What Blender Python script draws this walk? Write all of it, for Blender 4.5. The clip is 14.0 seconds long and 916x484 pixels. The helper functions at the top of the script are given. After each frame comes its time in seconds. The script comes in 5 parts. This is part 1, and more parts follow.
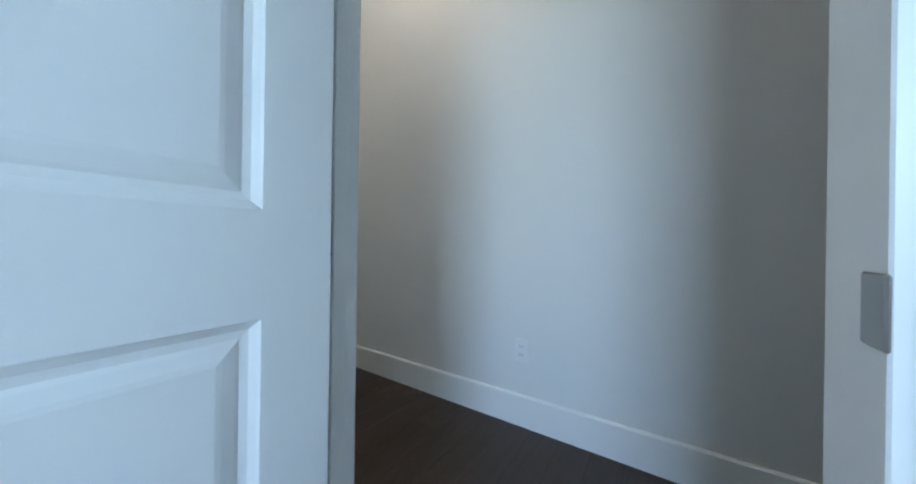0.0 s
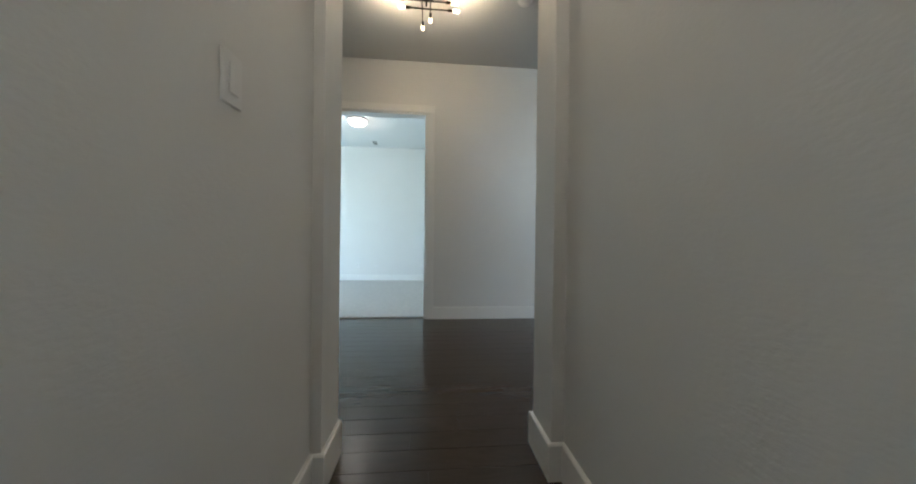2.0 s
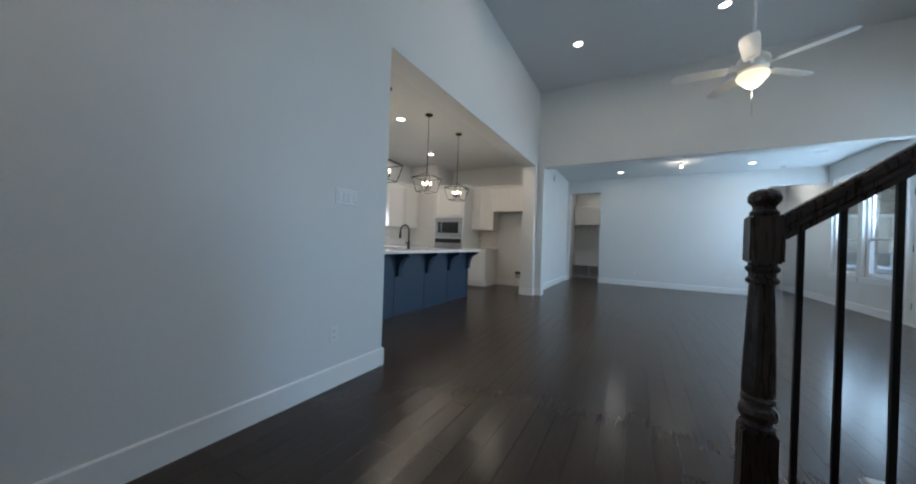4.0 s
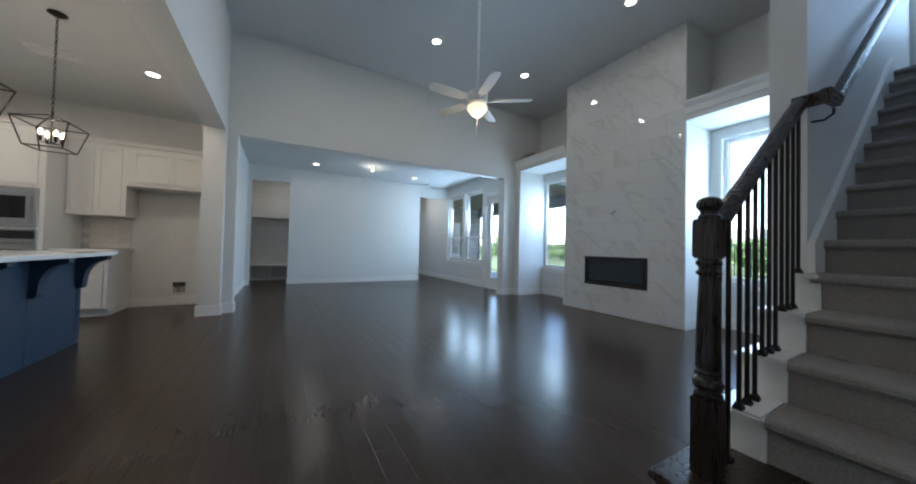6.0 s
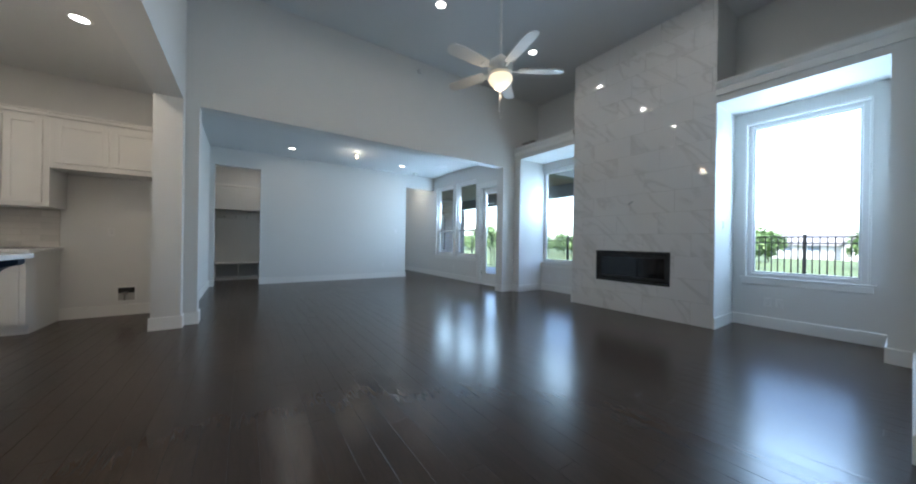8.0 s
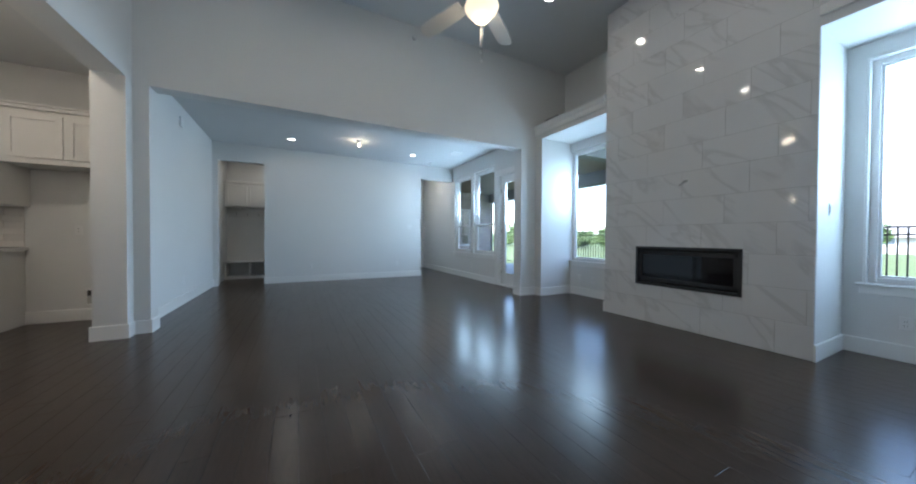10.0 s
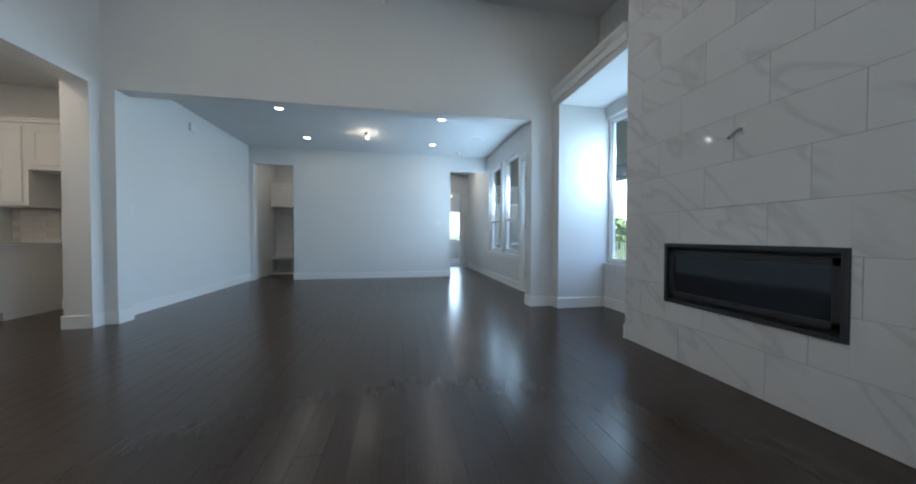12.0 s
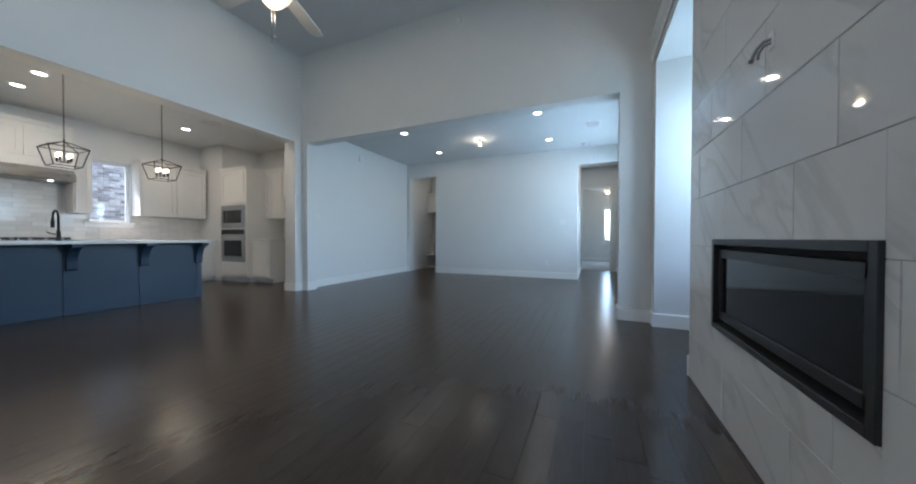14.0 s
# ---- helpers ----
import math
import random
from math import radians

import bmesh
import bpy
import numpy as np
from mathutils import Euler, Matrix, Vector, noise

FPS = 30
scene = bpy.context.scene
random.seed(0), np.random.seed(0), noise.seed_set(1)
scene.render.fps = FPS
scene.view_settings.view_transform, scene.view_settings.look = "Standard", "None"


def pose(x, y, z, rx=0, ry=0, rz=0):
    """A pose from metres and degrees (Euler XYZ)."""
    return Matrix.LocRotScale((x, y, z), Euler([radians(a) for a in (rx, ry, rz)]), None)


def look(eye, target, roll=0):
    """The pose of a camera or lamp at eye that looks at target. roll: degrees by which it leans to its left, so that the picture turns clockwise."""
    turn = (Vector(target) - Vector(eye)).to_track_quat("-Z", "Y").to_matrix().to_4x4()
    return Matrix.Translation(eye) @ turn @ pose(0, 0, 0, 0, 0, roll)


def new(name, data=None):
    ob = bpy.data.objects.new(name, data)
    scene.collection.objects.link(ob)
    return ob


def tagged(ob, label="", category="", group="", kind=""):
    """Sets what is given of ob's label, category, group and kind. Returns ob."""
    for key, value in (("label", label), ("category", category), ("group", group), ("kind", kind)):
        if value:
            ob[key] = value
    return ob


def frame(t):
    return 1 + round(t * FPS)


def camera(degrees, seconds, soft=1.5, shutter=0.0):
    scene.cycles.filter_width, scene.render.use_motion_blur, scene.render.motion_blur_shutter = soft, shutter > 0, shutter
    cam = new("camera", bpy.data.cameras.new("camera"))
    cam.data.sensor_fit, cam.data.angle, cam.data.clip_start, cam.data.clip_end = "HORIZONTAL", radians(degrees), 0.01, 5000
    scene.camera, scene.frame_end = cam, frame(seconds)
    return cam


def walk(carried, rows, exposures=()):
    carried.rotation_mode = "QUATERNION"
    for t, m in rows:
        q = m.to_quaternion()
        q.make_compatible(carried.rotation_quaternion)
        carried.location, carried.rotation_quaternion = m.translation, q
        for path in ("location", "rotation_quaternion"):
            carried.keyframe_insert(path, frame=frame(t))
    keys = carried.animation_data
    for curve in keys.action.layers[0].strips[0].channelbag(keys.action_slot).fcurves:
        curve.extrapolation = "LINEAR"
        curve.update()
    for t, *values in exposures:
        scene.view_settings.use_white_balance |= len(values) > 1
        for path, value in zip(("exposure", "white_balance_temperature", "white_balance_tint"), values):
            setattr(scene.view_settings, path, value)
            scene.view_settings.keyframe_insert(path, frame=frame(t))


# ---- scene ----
cam = camera(111.5, 14.0, 2.0)
PATH = [
    (0, (-0.792, -1.780, 0.868), (0.870, -0.667, 0.868), 0.8),
    (0.3, (-0.573, -1.631, 0.879), (1.06, -0.476, 0.879), 0.5),
    (0.6, (-0.401, -1.501, 0.897), (1.056, -0.131, 0.878), -0.4),
    (0.9, (-0.308, -1.347, 0.919), (0.849, 0.284, 0.895), 0.3),
    (1.2, (-0.153, -1.223, 0.901), (0.665, 0.602, 0.886), -0.2),
    (1.5, (-0.044, -1.081, 0.892), (0.49, 0.847, 0.883), -0.3),
    (2, (0.085, -0.769, 0.93), (0.264, 1.223, 0.925), 0.7),
    (2.1, (0.107, -0.704, 0.936), (0.258, 1.29, 0.932), -0.0),
    (2.5, (0.119, -0.362, 1.036), (0.27, 1.632, 1.02), 0.9),
    (3, (0.224, 0.175, 1.08), (0.887, 2.062, 1.061), 1.5),
    (3.3, (0.294, 0.444, 1.093), (1.318, 2.162, 1.066), 1.6),
    (3.5, (0.338, 0.604, 1.064), (1.593, 2.161, 1.05), 1.7),
    (4, (0.46, 1.117, 1.059), (2.198, 2.106, 1.059), 2.0),
    (6.5, (1.454, 2.268, 1.038), (3.096, 1.126, 1.06), 1.0),
    (7, (1.631, 2.302, 1.079), (3.251, 1.13, 1.085), 0.9),
    (7.5, (1.839, 2.365, 1.043), (3.462, 1.196, 1.054), 0.8),
    (8, (2.005, 2.352, 1.063), (3.654, 1.221, 1.061), 0.9),
    (10.5, (2.53, 0.976, 1.056), (4.332, 0.11, 1.024), 0.2),
    (11, (2.608, 0.528, 1.049), (4.437, -0.28, 1.013), 0.2),
    (11.5, (2.691, 0.071, 1.014), (4.581, -0.582, 0.985), 0.2),
    (12, (2.762, -0.358, 1.012), (4.727, -0.728, 0.977), 0.1),
    (12.5, (2.821, -0.839, 0.985), (4.82, -0.888, 0.959), 0.0),
    (13, (2.849, -1.287, 0.978), (4.834, -1.042, 0.953), -0.1),
    (13.5, (2.86, -1.648, 0.957), (4.782, -1.097, 0.932), -0.0),
    (14, (2.864, -1.944, 0.963), (4.701, -1.154, 0.937), 0.1),
]
walk(cam, [(t, look(eye, target, roll)) for t, eye, target, roll in PATH],
     [(0, 3.85, 5800, 10), (0.6, 3.5, 6300, 10), (1.2, 3.6, 6700, 10), (2.4, 3.55, 6300, 10), (3.0, 3.55, 5900, 10), (3.6, 3.18, 5750, 10), (4.2, 3.07, 5750, 10), (14, 3.06, 5750, 10)])

# ---- world, sun, exposure ----
world = bpy.data.worlds.new("sky")
scene.world = world
world.use_nodes = True
_nt = world.node_tree
_sky = _nt.nodes.new("ShaderNodeTexSky")
_sky.sky_type = "NISHITA"
_sky.sun_disc = False
_sky.sun_elevation = radians(58)
_sky.sun_rotation = radians(-20)
_sky.air_density, _sky.dust_density, _sky.ozone_density = 1.0, 2.0, 1.0
_nt.links.new(_sky.outputs[0], _nt.nodes["Background"].inputs[0])
_nt.nodes["Background"].inputs[1].default_value = 0.15
sun = new("sun", bpy.data.lights.new("sun", "SUN"))
sun.data.energy, sun.data.angle, sun.data.color = 2.0, radians(0.5), (1.0, 0.95, 0.88)
sun.matrix_world = look((-3.4, 9.4, 16), (0, 0, 0))


def disc_lamp(x, y, z, watts, size=0.13, color=(1.0, 0.87, 0.7)):
    d = bpy.data.lights.new("downlight_lamp", "AREA")
    d.shape, d.size, d.energy, d.color = "DISK", size, watts, color
    ob = new("downlight_lamp", d)
    ob.location = (x, y, z)
    return ob


def bulb_lamp(x, y, z, watts, radius=0.03, color=(1.0, 0.8, 0.56)):
    d = bpy.data.lights.new("bulb_lamp", "POINT")
    d.energy, d.shadow_soft_size, d.color = watts, radius, color
    ob = new("bulb_lamp", d)
    ob.location = (x, y, z)
    return ob



def window_lamp(x, y, z, turn, w, h, watts, color=(0.62, 0.83, 1.0)):
    """The sky's light, standing in the upper part of a window's opening and facing into the room."""
    d = bpy.data.lights.new("window_lamp", "AREA")
    d.shape, d.size, d.size_y, d.energy, d.color = "RECTANGLE", w, h, watts, color
    ob = new("window_lamp", d)
    ob.matrix_world = pose(x, y, z, 90, 0, turn)
    return ob


window_lamp(2.785, -3.445, 2.0, 0, 0.9, 1.2, 5.4)
window_lamp(6.345, -3.445, 1.95, 0, 0.86, 0.7, 2.9)
window_lamp(8.895, -2.75, 1.95, 0, 0.8, 0.7, 3.3)
window_lamp(9.965, -2.75, 1.95, 0, 0.8, 0.7, 3.3)
window_lamp(7.81, -2.75, 1.8, 0, 0.56, 0.8, 3)
window_lamp(-3.99, -2.55, 1.65, -90, 1.6, 1.8, 4.3)
window_lamp(-4.51, 4.9, 1.6, -90, 2.3, 1.9, 8.5, (0.55, 0.83, 1.0))
window_lamp(17.11, -2.98, 1.5, 90, 1.1, 1.3, 6)
window_lamp(1.27, -4.33, 4.5, 0, 0.8, 1.4, 2.2)

# ---- materials ----
def material(name, color, rough=0.5, metal=0.0, color2=None, scale=6.0, bump=0.0, bump_scale=80.0, rough_var=0.08,
             stretch=(1, 1, 1), coat=0.0, random_value=0.0, spec=0.5):
    """Principled paint with variation at two scales and a fine relief, in object space metres."""
    m = bpy.data.materials.new(name)
    m.use_nodes = True
    nt = m.node_tree
    b = nt.nodes["Principled BSDF"]
    b.inputs["Roughness"].default_value, b.inputs["Metallic"].default_value = rough, metal
    b.inputs["Coat Weight"].default_value = coat
    b.inputs["Coat Roughness"].default_value = 0.12
    b.inputs["Specular IOR Level"].default_value = spec
    geo = nt.nodes.new("ShaderNodeNewGeometry")
    mp = nt.nodes.new("ShaderNodeMapping")
    mp.inputs["Scale"].default_value = stretch
    nt.links.new(geo.outputs["Position"], mp.inputs["Vector"])
    n1 = nt.nodes.new("ShaderNodeTexNoise")
    n1.inputs["Scale"].default_value, n1.inputs["Detail"].default_value = scale, 5
    nt.links.new(mp.outputs[0], n1.inputs["Vector"])
    mix = nt.nodes.new("ShaderNodeMix")
    mix.data_type = "RGBA"
    c2 = color2 or tuple(c * 0.93 for c in color)
    mix.inputs[6].default_value, mix.inputs[7].default_value = (*color, 1), (*c2, 1)
    nt.links.new(n1.outputs["Fac"], mix.inputs[0])
    out = mix.outputs[2]
    if random_value:
        info = nt.nodes.new("ShaderNodeObjectInfo")
        isl = nt.nodes.new("ShaderNodeNewGeometry")
        add = nt.nodes.new("ShaderNodeMath")
        add.operation = "ADD"
        nt.links.new(info.outputs["Random"], add.inputs[0])
        nt.links.new(isl.outputs["Random Per Island"], add.inputs[1])
        fr = nt.nodes.new("ShaderNodeMath")
        fr.operation = "FRACT"
        nt.links.new(add.outputs[0], fr.inputs[0])
        rng = nt.nodes.new("ShaderNodeMapRange")
        rng.inputs["To Min"].default_value, rng.inputs["To Max"].default_value = 1 - random_value, 1 + random_value
        nt.links.new(fr.outputs[0], rng.inputs[0])
        hsv = nt.nodes.new("ShaderNodeHueSaturation")
        nt.links.new(rng.outputs[0], hsv.inputs["Value"])
        nt.links.new(out, hsv.inputs["Color"])
        out = hsv.outputs[0]
    nt.links.new(out, b.inputs["Base Color"])
    if rough_var:
        rr = nt.nodes.new("ShaderNodeMapRange")
        rr.inputs["To Min"].default_value, rr.inputs["To Max"].default_value = max(0.02, rough - rough_var), min(1, rough + rough_var)
        nt.links.new(n1.outputs["Fac"], rr.inputs[0])
        nt.links.new(rr.outputs[0], b.inputs["Roughness"])
    if bump:
        n2 = nt.nodes.new("ShaderNodeTexNoise")
        n2.inputs["Scale"].default_value, n2.inputs["Detail"].default_value = bump_scale, 3
        nt.links.new(mp.outputs[0], n2.inputs["Vector"])
        bp = nt.nodes.new("ShaderNodeBump")
        bp.inputs["Strength"].default_value, bp.inputs["Distance"].default_value = bump, 0.004
        nt.links.new(n2.outputs["Fac"], bp.inputs["Height"])
        nt.links.new(bp.outputs[0], b.inputs["Normal"])
    return m


def glowing(name, color, strength):
    m = bpy.data.materials.new(name)
    m.use_nodes = True
    b = m.node_tree.nodes["Principled BSDF"]
    b.inputs["Base Color"].default_value = (*color, 1)
    b.inputs["Emission Color"].default_value = (*color, 1)
    b.inputs["Emission Strength"].default_value = strength
    return m


def glass_material(name, tint=(1, 1, 1), rough=0.0):
    """A thin pane: clear with a mirror's share by angle."""
    m = bpy.data.materials.new(name)
    m.use_nodes = True
    nt = m.node_tree
    nt.nodes.clear()
    o = nt.nodes.new("ShaderNodeOutputMaterial")
    mix = nt.nodes.new("ShaderNodeMixShader")
    lw = nt.nodes.new("ShaderNodeLayerWeight")
    lw.inputs[0].default_value = 0.5
    po = nt.nodes.new("ShaderNodeMath")
    po.operation = "POWER"
    po.inputs[1].default_value = 5.0
    nt.links.new(lw.outputs["Facing"], po.inputs[0])
    fr = nt.nodes.new("ShaderNodeMath")
    fr.operation = "MULTIPLY_ADD"
    fr.inputs[1].default_value, fr.inputs[2].default_value = 0.6, 0.03
    nt.links.new(po.outputs[0], fr.inputs[0])
    t = nt.nodes.new("ShaderNodeBsdfTransparent")
    t.inputs[0].default_value = (*tint, 1)
    g = nt.nodes.new("ShaderNodeBsdfGlossy")
    g.inputs["Roughness"].default_value = rough
    nt.links.new(fr.outputs[0], mix.inputs[0])
    nt.links.new(t.outputs[0], mix.inputs[1])
    nt.links.new(g.outputs[0], mix.inputs[2])
    nt.links.new(mix.outputs[0], o.inputs[0])
    return m


def wood_floor_material():
    """Dark hand-scraped oak: long grain, cathedral figure and shallow scraping across each plank."""
    m = material("dark_stained_oak", (0.052, 0.035, 0.025), 0.24, 0, (0.040, 0.028, 0.0205), 4.0, 0.0, 22.0, 0.0, (0.9, 9, 9), 0.0, 0.06, 0.3)
    nt = m.node_tree
    b = nt.nodes["Principled BSDF"]
    geo = nt.nodes.new("ShaderNodeNewGeometry")
    info = nt.nodes.new("ShaderNodeObjectInfo")
    both = nt.nodes.new("ShaderNodeMath")
    nt.links.new(info.outputs["Random"], both.inputs[0])
    nt.links.new(geo.outputs["Random Per Island"], both.inputs[1])
    off = nt.nodes.new("ShaderNodeVectorMath")
    off.operation = "SCALE"
    off.inputs[0].default_value = (17, 9, 5)
    nt.links.new(both.outputs[0], off.inputs["Scale"])
    add = nt.nodes.new("ShaderNodeVectorMath")
    add.operation = "ADD"
    nt.links.new(geo.outputs["Position"], add.inputs[0])
    nt.links.new(off.outputs[0], add.inputs[1])

    def noise(stretch, scale, detail, distortion=0.0):
        mp = nt.nodes.new("ShaderNodeMapping")
        mp.inputs["Scale"].default_value = stretch
        nt.links.new(add.outputs[0], mp.inputs[0])
        n = nt.nodes.new("ShaderNodeTexNoise")
        n.inputs["Scale"].default_value, n.inputs["Detail"].default_value, n.inputs["Distortion"].default_value = scale, detail, distortion
        nt.links.new(mp.outputs[0], n.inputs["Vector"])
        return n.outputs["Fac"]
    figure = noise((0.55, 5, 1), 2.6, 4, 1.2)
    ramp = nt.nodes.new("ShaderNodeValToRGB")
    ramp.color_ramp.interpolation = "EASE"
    e = ramp.color_ramp.elements
    e[0].position, e[0].color = 0.3, (0.72, 0.7, 0.68, 1)
    e[1].position, e[1].color = 0.7, (1.25, 1.22, 1.18, 1)
    for pos, v in ((0.44, 1.1), (0.485, 0.72), (0.53, 1.12), (0.575, 0.8)):
        e.new(pos).color = (v, v, v, 1)
    nt.links.new(figure, ramp.inputs[0])
    mul = nt.nodes.new("ShaderNodeMix")
    mul.data_type, mul.blend_type = "RGBA", "MULTIPLY"
    mul.inputs[0].default_value = 0.3
    nt.links.new(b.inputs["Base Color"].links[0].from_socket, mul.inputs[6])
    nt.links.new(ramp.outputs[0], mul.inputs[7])
    nt.links.new(mul.outputs[2], b.inputs["Base Color"])
    rr = nt.nodes.new("ShaderNodeMapRange")
    rr.inputs["To Min"].default_value, rr.inputs["To Max"].default_value = 0.2, 0.27
    nt.links.new(noise((0.6, 4, 1), 3, 2), rr.inputs[0])
    nt.links.new(rr.outputs[0], b.inputs["Roughness"])
    scrape = nt.nodes.new("ShaderNodeBump")
    scrape.inputs["Strength"].default_value, scrape.inputs["Distance"].default_value = 0.05, 0.004
    nt.links.new(noise((1.6, 4, 1), 5, 2), scrape.inputs["Height"])
    nt.links.new(scrape.outputs[0], b.inputs["Normal"])
    return m


def marble_material():
    m = material("marble_tile", (0.74, 0.735, 0.73), 0.05, 0, (0.66, 0.655, 0.65), 1.6, 0.0, rough_var=0.015)
    nt = m.node_tree
    b = nt.nodes["Principled BSDF"]
    geo = nt.nodes.new("ShaderNodeNewGeometry")
    info = nt.nodes.new("ShaderNodeObjectInfo")
    off = nt.nodes.new("ShaderNodeVectorMath")
    off.operation = "SCALE"
    off.inputs[0].default_value = (13, 7, 19)
    nt.links.new(info.outputs["Random"], off.inputs["Scale"])
    add = nt.nodes.new("ShaderNodeVectorMath")
    add.operation = "ADD"
    nt.links.new(geo.outputs["Position"], add.inputs[0])
    nt.links.new(off.outputs[0], add.inputs[1])
    mp = nt.nodes.new("ShaderNodeMapping")
    mp.inputs["Scale"].default_value = (0.55, 1, 2.2)
    turn = nt.nodes.new("ShaderNodeMapping")
    turn.inputs["Rotation"].default_value = (0, radians(44), 0)
    nt.links.new(add.outputs[0], turn.inputs[0])
    nt.links.new(turn.outputs[0], mp.inputs[0])
    n = nt.nodes.new("ShaderNodeTexNoise")
    n.inputs["Scale"].default_value, n.inputs["Detail"].default_value, n.inputs["Distortion"].default_value = 1.3, 5, 0.7
    nt.links.new(mp.outputs[0], n.inputs["Vector"])
    ramp = nt.nodes.new("ShaderNodeValToRGB")
    e = ramp.color_ramp.elements
    e[0].position, e[0].color = 0.39, (1, 1, 1, 1)
    e[1].position, e[1].color = 0.46, (1, 1, 1, 1)
    mid = e.new(0.41)
    mid.color = (0.60, 0.59, 0.58, 1)
    nt.links.new(n.outputs["Fac"], ramp.inputs[0])
    mul = nt.nodes.new("ShaderNodeMix")
    mul.data_type, mul.blend_type = "RGBA", "MULTIPLY"
    mul.inputs[0].default_value = 0.36
    src = b.inputs["Base Color"].links[0].from_socket
    nt.links.new(src, mul.inputs[6])
    nt.links.new(ramp.outputs[0], mul.inputs[7])
    nt.links.new(mul.outputs[2], b.inputs["Base Color"])
    return m


PAINT = material("wall_paint", (0.70, 0.70, 0.685), 0.55, 0, (0.675, 0.675, 0.66), 1.5, 0.19, 55.0, stretch=(1, 1, 1.9))
CEIL = material("ceiling_paint", (0.66, 0.67, 0.67), 0.75, 0, (0.63, 0.64, 0.64), 1.5, 0.3, 90.0)
TRIM = material("trim_paint", (0.78, 0.78, 0.76), 0.32, 0, (0.75, 0.75, 0.735), 2.0, 0.03, 60.0)
CAB = material("cabinet_paint", (0.76, 0.75, 0.72), 0.38, 0, (0.73, 0.72, 0.69), 2.0, 0.03, 60.0)
FLOOR = wood_floor_material()
JOINT = material("floor_joint", (0.014, 0.011, 0.009), 0.5)
CARPET = material("carpet_pale", (0.50, 0.48, 0.45), 0.95, 0, (0.36, 0.35, 0.33), 18.0, 1.0, 240.0, spec=0.1)
STAIRCARPET = material("carpet_stair", (0.42, 0.385, 0.355), 0.95, 0, (0.2, 0.18, 0.165), 130.0, 1.0, 260.0, spec=0.1)
MARBLE = marble_material()
TILEGROUT = material("pale_grout", (0.56, 0.53, 0.49), 0.85)
GROUT = material("grout", (0.42, 0.41, 0.39), 0.85)
BLACK = material("black_steel", (0.02, 0.021, 0.023), 0.42, 0.3)
FIREGLASS = material("firebox_glass", (0.004, 0.005, 0.008), 0.06, 0, rough_var=0.0)
FIREFRAME = material("firebox_frame", (0.045, 0.047, 0.05), 0.38, 0.4)
IRON = material("wrought_iron", (0.012, 0.012, 0.012), 0.45, 0.5)
DARKWOOD = material("espresso_wood", (0.035, 0.022, 0.017), 0.28, 0, (0.016, 0.010, 0.008), 12.0, 0.12, 60.0, 0.06, (8, 8, 0.8))
NAVY = material("navy_paint", (0.021, 0.045, 0.08), 0.4, 0, (0.019, 0.041, 0.074), 2.0, 0.02, 60.0)
QUARTZ = material("white_quartz", (0.80, 0.80, 0.79), 0.15, 0, (0.72, 0.72, 0.71), 9.0, rough_var=0.03)
STEEL = material("brushed_steel", (0.42, 0.42, 0.42), 0.28, 1.0, (0.36, 0.36, 0.36), 30.0, stretch=(1, 1, 30))
OVENGLASS = material("oven_glass", (0.008, 0.008, 0.009), 0.06, rough_var=0.0)
SUBWAY = material("subway_tile", (0.72, 0.69, 0.65), 0.12, 0, (0.64, 0.61, 0.57), 14.0, 0.05, 18.0, 0.04, random_value=0.08)
PLASTIC = material("white_plastic", (0.75, 0.75, 0.74), 0.3)
# Near-black that paints the shade inside slots, vents and recesses.
SLOTSHADE = material("slot_shade", (0.02, 0.02, 0.02), 0.6)
BRONZE = material("oil_bronze", (0.03, 0.024, 0.02), 0.4, 0.7)
NICKEL = material("satin_nickel", (0.35, 0.33, 0.31), 0.32, 1.0)
GREYWIRE = material("grey_wire", (0.4, 0.42, 0.43), 0.45)
HINGE = material("hinge_plate", (0.62, 0.60, 0.56), 0.35, 0.2)
FANWHITE = material("fan_white", (0.72, 0.72, 0.70), 0.35)
VINYL = material("window_vinyl", (0.80, 0.80, 0.80), 0.3)
PANE = glass_material("window_glass", (0.97, 0.98, 0.98))
GLOBE = glowing("lit_globe", (1.0, 0.8, 0.5), 0.13)
BULBGLOW = glowing("lit_bulb", (1.0, 0.78, 0.48), 0.9)
CANGLOW = glowing("lit_downlight", (1.0, 0.92, 0.8), 1.2)
DOMEGLOW = glowing("lit_dome", (1.0, 0.93, 0.85), 0.5)
BRICK = material("pale_brick", (0.44, 0.39, 0.35), 0.85, 0, (0.25, 0.22, 0.2), 9.0, 0.5, 60.0, random_value=0.5)
MORTAR = material("mortar", (0.50, 0.47, 0.43), 0.95)
SOFFIT = material("stained_soffit", (0.20, 0.145, 0.09), 0.6, 0, (0.14, 0.10, 0.06), 8.0, 0.1, 40.0, stretch=(1, 12, 12))
OLIVE = material("olive_beam", (0.16, 0.155, 0.13), 0.7)
CONCRETE = material("patio_concrete", (0.42, 0.41, 0.39), 0.9, 0, (0.34, 0.33, 0.31), 4.0, 0.3, 70.0)
GRASS = material("lawn", (0.05, 0.085, 0.022), 0.95, 0, (0.085, 0.1, 0.035), 0.6, 0.6, 30.0)
ROOF = material("roof_shingle", (0.26, 0.24, 0.23), 0.9, 0, (0.18, 0.17, 0.165), 3.0, 0.5, 20.0)
